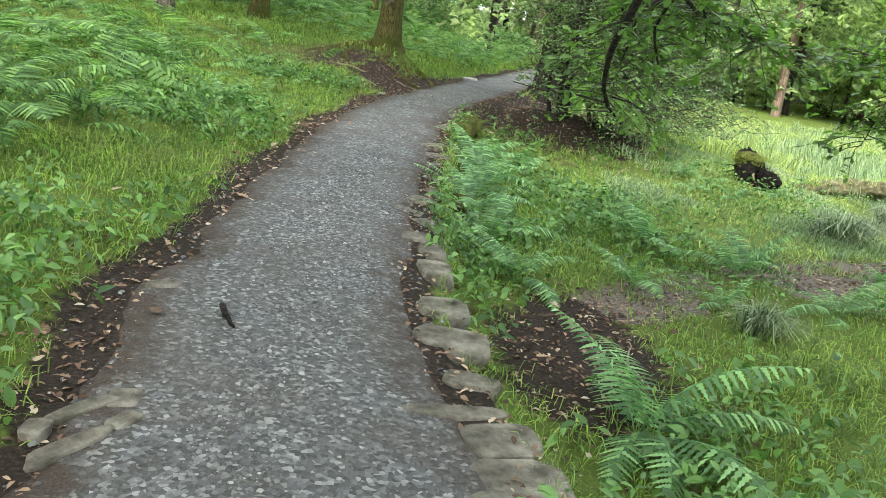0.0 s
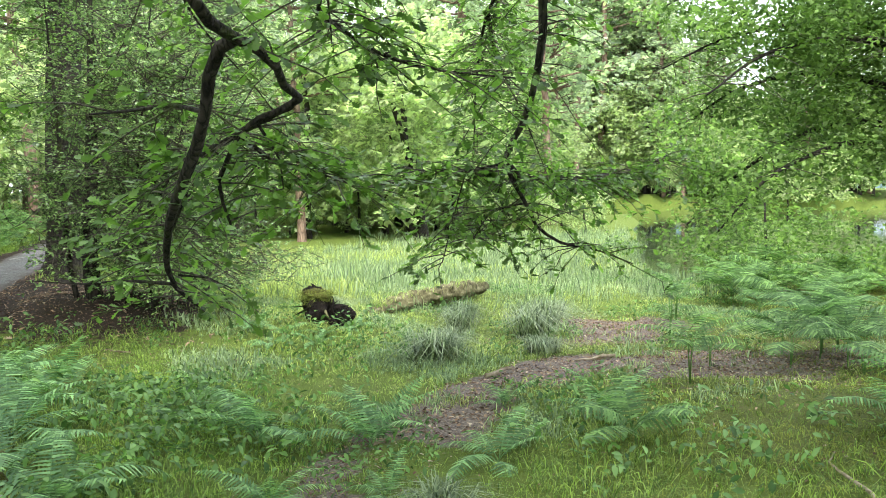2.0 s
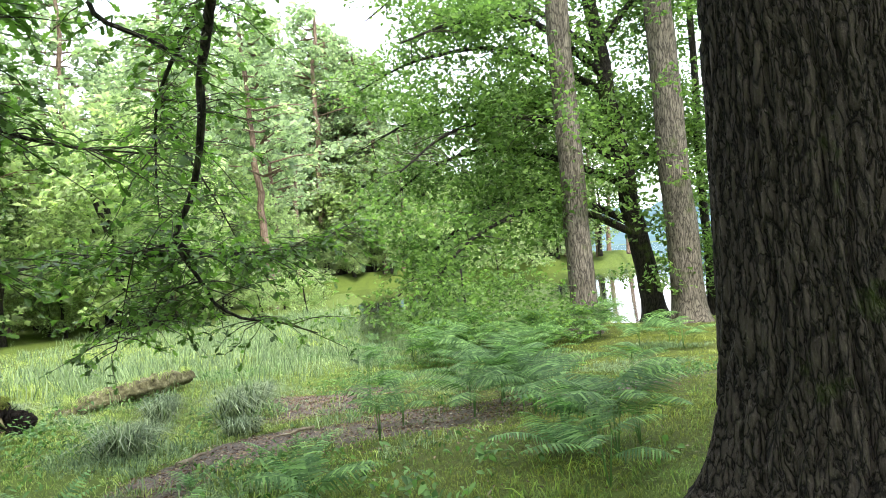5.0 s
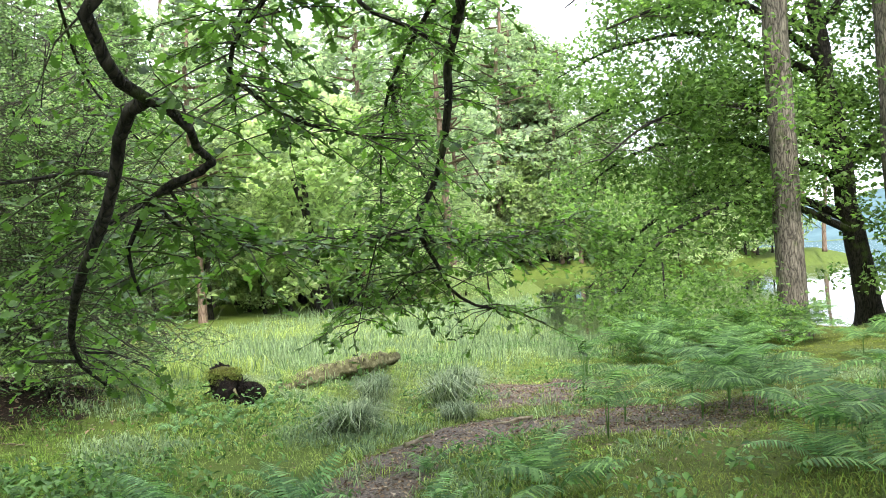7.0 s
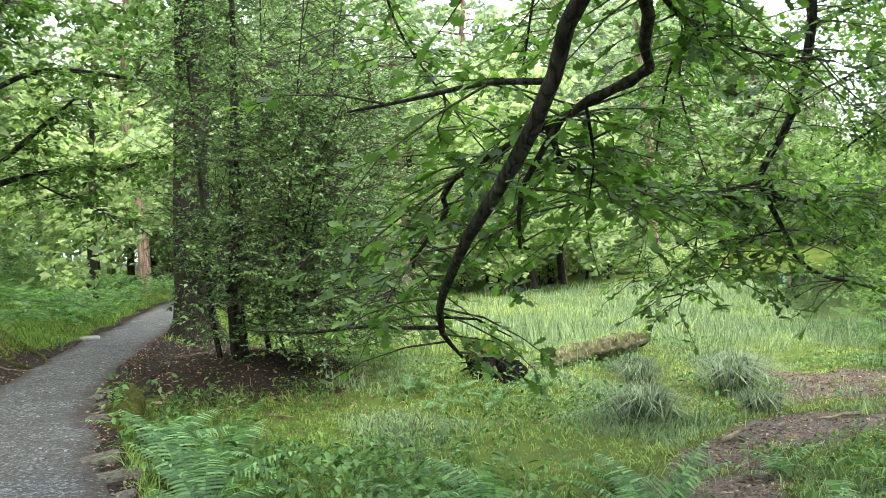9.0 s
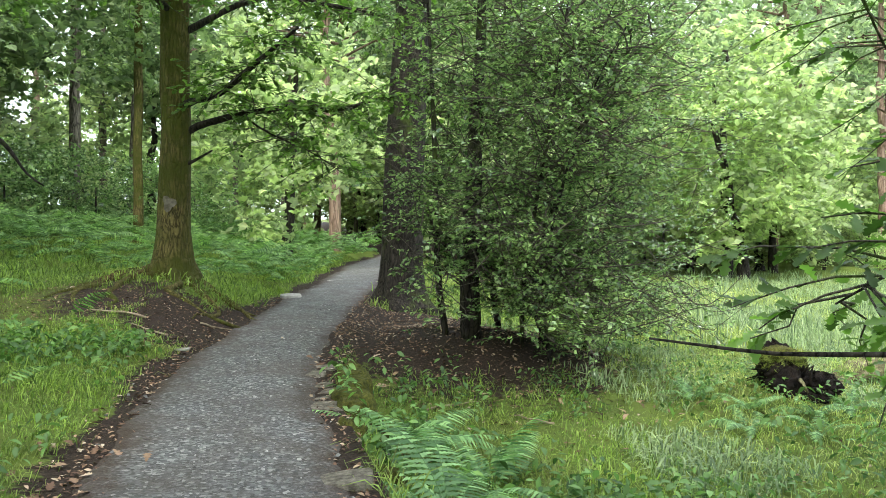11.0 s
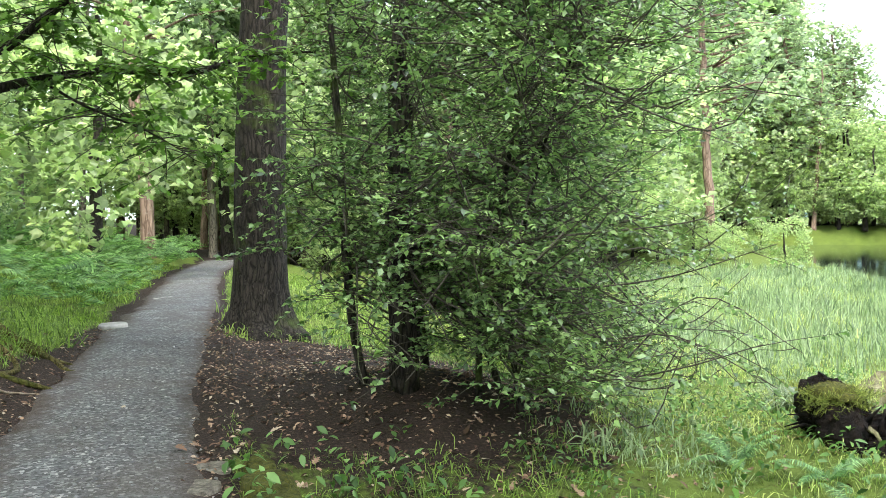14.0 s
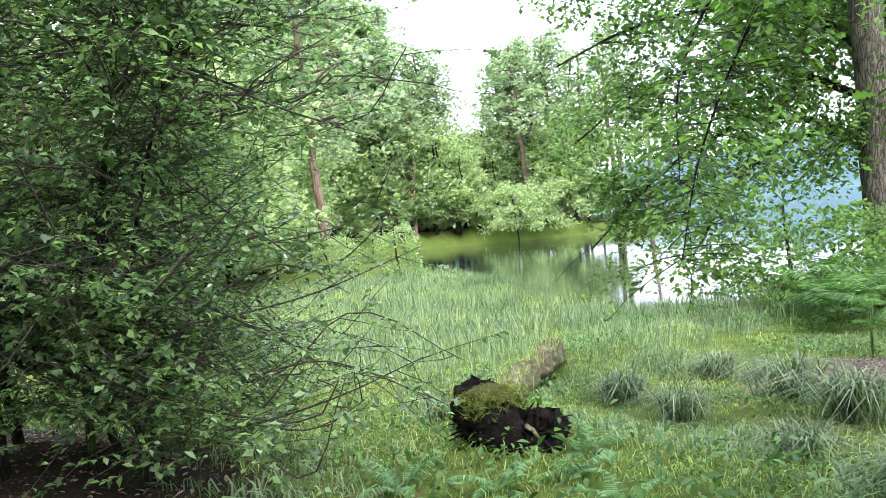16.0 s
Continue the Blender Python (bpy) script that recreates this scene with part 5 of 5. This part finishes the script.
def herbs():
    g = np.random.default_rng(85)
    x, y, _ = spread(10000, -5.5, 6, 0, 15, lambda x, y: bare(x, y) * (1 - 0.85 * smooth(1.2, 2.6, x)) * np.clip(0.42 + 0.9 * np.sin(1.3 * x + 2.1) * np.sin(1.1 * y + 0.7) + 0.8 * hill(x, y, -2.1, 3.4, 0.6, 1.6), 0, 1), 86)
    n = 9
    X, Y = np.repeat(x, n) + g.normal(0, 0.07, len(x) * n), np.repeat(y, n) + g.normal(0, 0.07, len(x) * n)
    V, F = scatter(OVAL, np.column_stack([X, Y, height(X, Y) + g.uniform(0.05, 0.24, len(X))]), g.uniform(0, 6.28, len(X)), g.normal(-0.2, 0.4, len(X)), g.normal(0, 0.4, len(X)), g.uniform(0.05, 0.1, len(X)))
    stuff("brambles", (V, F), M_herb, "low broad-leaved brambles among the grass", "undergrowth")


def bracken_beds():
    """Deep bracken under the far trees and on the lake bank."""
    fr = make_frond(1.0, 0.36, 13, 1, 0.6, 440, 0.9)
    x, y, g = spread(11000, -14, 6, 5, 42, lambda x, y: (track_side(x, y) < -1.4 + 0.55 * smooth(18.5, 20, y)) * np.clip(1.2 * hill(x, y, -5, 8, 2.2, 5) + 1.4 * smooth(20, 24, y) + smooth(5, 7, -x), 0, 1) * (1 - 0.9 * hill(x, y, -3, 18, 2.6, 2.4)) * 0.75, 87)
    n = len(x)
    V, F = scatter(fr, np.column_stack([x, y, height(x, y) + g.uniform(0.1, 0.6, n)]), g.uniform(0, 6.28, n), g.normal(-0.1, 0.2, n), g.normal(0, 0.2, n), g.uniform(0.4, 0.75, n))
    stuff("bracken", (V, F), M_bracken, "dense bright green bracken under the trees", "bracken")
    x, y, g = spread(2000, 10, 24, 7, 18, lambda x, y: np.clip(1.3 * hill(x, y, 15.3, 13.0, 2.6, 1.3), 0, 1), 88)
    n = len(x)
    V, F = scatter(fr, np.column_stack([x, y, height(x, y) + g.uniform(0.05, 0.5, n)]), g.uniform(0, 6.28, n), g.normal(-0.1, 0.2, n), g.normal(0, 0.2, n), g.uniform(0.5, 0.9, n))
    stuff("bank_bracken", (V, F), M_bracken, "green bracken on the mossy lake bank", "bracken")


def litter():
    x, y, g = spread(190000, -5, 10, 0, 22, lambda x, y: np.clip(soil_at(x, y) * 0.5 + mud_at(x, y) * 1.1 + 0.02, 0, 1) * (np.abs(track_side(x, y)) > HALF - 0.1), 89)
    n = len(x)
    V, F = scatter(OVAL, np.column_stack([x, y, height(x, y) + 0.012]), g.uniform(0, 6.28, n), g.normal(0, 0.2, n), g.normal(0, 0.3, n), g.uniform(0.018, 0.055, n))
    stuff("leaf_litter", (V, F), M_litter, "brown dead leaves scattered over bare soil", "leaf litter")


def chips():
    g = np.random.default_rng(90)
    n = 19000
    y = g.uniform(0.5, 20, n) ** 1.0
    y = np.where(g.random(n) < 0.55, g.uniform(1.2, 9, n), y)
    off = g.normal(-0.02, 0.34, n)
    x = np.interp(y, TRACK[:, 1], TRACK[:, 0]) + off
    t = np.array([(-0.5, -0.4, 0), (0.5, -0.45, 0), (0.55, 0.4, 0), (-0.4, 0.5, 0), (-0.25, -0.2, 0.35), (0.3, -0.2, 0.3), (0.1, 0.3, 0.4)])
    f = np.array([(0, 1, 5), (0, 5, 4), (1, 2, 5), (2, 6, 5), (2, 3, 6), (3, 0, 4), (3, 4, 6), (4, 5, 6)])
    s = (off / HALF)
    z = 0.01 + 0.028 * np.clip(1 - s * s, 0, 1)
    V, F = scatter((t, f), np.column_stack([x, y, z]), g.uniform(0, 6.28, n), g.normal(0, 0.2, n), g.normal(0, 0.2, n), 0.006 + 0.024 * g.random(n) ** 4)
    stuff("gravel_chips", (V, F), M_pebble, "loose angular slate chips on the footpath", "gravel")


edging()
root_plate()
grasses()
far_verge()
herbs()
bracken_beds()
litter()
chips()
for k, (x, y, s, c) in enumerate([(1.14, 4.05, 1.25, 10), (0.4, 7.6, 1.1, 9), (0.2, 8.5, 1.15, 9), (0.25, 9.4, 1.1, 9), (0.3, 10.5, 1.2, 10), (0.75, 11.2, 1.0, 9), (0.6, 6.5, 0.85, 8), (2.67, 7.7, 1.0, 8), (2.0, 8.4, 0.9, 8), (3.3, 6.9, 0.8, 7), (4.7, 7.3, 0.85, 8), (6.0, 5.5, 1.0, 8),
                                  (1.75, 9.3, 0.7, 6), (0.3, 11.9, 1.0, 9), (3.4, 12.4, 0.6, 7), (3.9, 12.1, 0.55, 7), (3.75, 12.9, 0.55, 7), (4.2, 12.6, 0.5, 7), (4.7, 12.8, 0.5, 7), (3.5, 13.5, 0.6, 7), (1.6, 6.9, 0.7, 7), (3.0, 8.5, 0.6, 6), (4.2, 8.2, 0.55, 6), (2.3, 6.6, 0.5, 6), (-2.7, 9.85, 0.9, 8), (-1.75, 1.3, 0.7, 7), (-3.1, 13.6, 0.5, 7)]):
    fern(x, y, s, c, 500 + k)
for k, (x, y, s, c, h) in enumerate([(7.66, 7.9, 1.3, 7, 0.35), (7.9, 7.2, 1.2, 6, 0.45), (8.4, 8.1, 1.3, 7, 0.4), (5.3, 4.6, 1.1, 6, 0.35), (8.05, 10.1, 0.9, 9, 0.75), (15.3, 9.3, 1.4, 7, 0.4), (16.4, 10.2, 1.2, 6, 0.3), (-3.6, 7.3, 1.4, 7, 0.4), (-4.2, 8.4, 1.4, 7, 0.5), (-3.3, 6.2, 1.2, 6, 0.35), (-4.6, 6.8, 1.4, 7, 0.5), (7.2, 8.6, 1.1, 6, 0.3), (8.2, 7.6, 1.3, 8, 0.4), (6.6, 5.9, 1.2, 7, 0.4), (9.0, 6.6, 1.2, 7, 0.35), (13.6, 11.6, 1.4, 8, 0.4), (14.4, 12.4, 1.4, 8, 0.4), (11.0, 11.2, 1.2, 7, 0.35), (9.4, 8.6, 1.2, 7, 0.35), (10.4, 9.6, 1.2, 7, 0.35), (11.6, 10.4, 1.2, 6, 0.35), (12.6, 11.2, 1.3, 7, 0.4), (5.9, 4.9, 1.1, 7, 0.45), (17.2, 12.6, 1.3, 7, 0.4), (10.2, 12.2, 0.9, 8, 0.6), (8.78, 8.37, 1.7, 8, 0.45), (8.5, 8.7, 1.5, 8, 0.55), (9.2, 8.2, 1.5, 7, 0.4), (6.06, 5.2, 1.5, 7, 0.4), (6.4, 5.0, 1.3, 7, 0.35), (4.34, 6.6, 1.1, 8, 0.15), (6.2, 7.9, 1.1, 9, 0.5), (15.2, 10.2, 1.6, 8, 0.4), (17.5, 13.0, 1.7, 8, 0.5), (18.0, 12.9, 1.6, 8, 0.6), (13.5, 13.0, 1.7, 8, 0.6), (12.8, 13.4, 1.7, 8, 0.5), (14.3, 13.9, 1.8, 8, 0.6), (15.6, 13.2, 1.7, 8, 0.5), (12.0, 12.4, 1.5, 8, 0.5), (16.4, 13.4, 1.7, 8, 0.5)]):
    fern(x, y, s, c, 560 + k, BRACKEN, M_bracken, "spreading bracken plant with flat bright green fronds", h)
for k, (x, y, s) in enumerate([(4.75, 10.5, 0.56), (5.0, 10.75, 0.42), (6.15, 10.4, 0.36), (6.4, 10.5, 0.3), (6.9, 11.6, 0.6), (5.6, 11.6, 0.4), (7.1, 13.8, 0.45), (6.5, 12.9, 0.45), (7.6, 12.3, 0.6), (8.6, 13.4, 0.45), (2.4, 6.1, 0.35), (5.0, 14.3, 0.4)]):
    tussock(x, y, s, 600 + k)


def boulder(x, y, sx, sy, sz, seed, label, mat=M_stone, name="stone_slab", turn=0):
    V, F = lump(seed, sx, sy, sz, 0.22, 9, 16, 0.4, 0.65)
    ob = part(name, (V, F), mat)
    ob.location, ob.rotation_euler = (x, y, float(height(x, y)) + 0.01), (0.05, -0.04, radians(turn))
    tagged(ob, label, "stone")


M_pale = speckle_mat("pale_limestone", [(0.35, (0.2, 0.195, 0.18)), (0.7, (0.38, 0.37, 0.34))], 8)
for k, (x, y, sx, sy, turn) in enumerate([(-1.22, 2.9, 0.15, 0.04, 55), (-1.15, 2.62, 0.16, 0.035, 58), (-1.11, 3.0, 0.06, 0.09, 10), (-1.05, 2.84, 0.05, 0.08, -25), (-1.3, 2.7, 0.05, 0.06, 0), (-1.42, 4.3, 0.1, 0.05, 20)]):
    boulder(x, y, sx, sy, 0.07, 620 + k, "flat broken slate slab at the verge of the path", turn=turn)
boulder(-0.02, 21.45, 0.2, 0.14, 0.16, 640, "pale rounded boulder at the side of the path", M_pale, "boulder")
boulder(-1.5, 15.3, 0.09, 0.05, 0.03, 641, "pale flat stone on bare soil", M_pale, "boulder", 20)
boulder(1.2, 25.6, 0.2, 0.14, 0.05, 642, "pale flat stone in the path", M_pale, "boulder", 20)


def stick(x, y, length, r, turn, seed, label, mat=M_twig):
    g = np.random.default_rng(seed)
    a, p = radians(turn), []
    for s in np.linspace(-0.5, 0.5, 6):
        px, py = x + math.cos(a) * length * s, y + math.sin(a) * length * s
        on = abs(float(track_side(px, py))) < HALF
        p.append((px + g.normal(0, 0.02 * length), py + g.normal(0, 0.02 * length), (0.035 if on else float(height(px, py))) + r + g.uniform(0, 0.02)))
    V, F = tube(curve_pts(p, length / 10) - np.array(p[0]), [r, r * 0.8, r * 0.4], 7, 0.25, seed)
    ob = part("fallen_stick", (V, F), mat, smooth=True)
    ob.location = p[0]
    tagged(ob, label, "stick", "fallen sticks")


stick(-0.98, 3.92, 0.24, 0.017, -60, 650, "short dark broken stick lying on the gravel path", M_rot)
M_deadwood = speckle_mat("bleached_dead_wood", [(0.35, (0.16, 0.12, 0.08)), (0.7, (0.42, 0.36, 0.27))], 14)
for k, (x, y, L, r, a) in enumerate([(4.6, 4.9, 1.6, 0.014, 50), (5.0, 9.5, 0.4, 0.03, 15), (-2.3, 16.4, 0.7, 0.015, 160), (-1.9, 15.9, 0.5, 0.012, 150), (-1.2, 16.8, 0.4, 0.012, 30), (1.3, 5.3, 0.5, 0.008, 80), (1.0, 13.4, 0.6, 0.01, 20), (6.4, 9.6, 0.5, 0.02, 160), (1.6, 12.9, 0.5, 0.01, 120), (2.9, 7.8, 0.5, 0.012, 30)]):
    stick(x, y, L, r, a, 660 + k, "bleached fallen branch lying in the undergrowth", M_deadwood)


def dry_leaves():
    """Larger tan leaves blown against the left verge and under the shrubs."""
    x, y, g = spread(5000, -3.2, 4.5, 1, 18, lambda x, y: np.clip(0.9 * hill(x, y, -1.75, 10.8, 0.35, 1.6) + 0.5 * hill(x, y, -1.8, 6, 0.4, 3) + 0.5 * hill(x, y, 1.8, 14.6, 1.6, 2) + 0.8 * hill(x, y, 0.95, 5.2, 0.45, 0.9) + 0.5 * hill(x, y, 7.4, 7.6, 1.2, 1), 0, 1), 91)
    n = len(x)
    stuff("dry_leaves", scatter(OAK, np.column_stack([x, y, height(x, y) + g.uniform(0.015, 0.05, n)]), g.uniform(0, 6.28, n), g.normal(0, 0.3, n), g.normal(0, 0.3, n), g.uniform(0.06, 0.11, n)), M_litter, "tan dry oak leaves along the verge", "leaf litter")


dry_leaves()
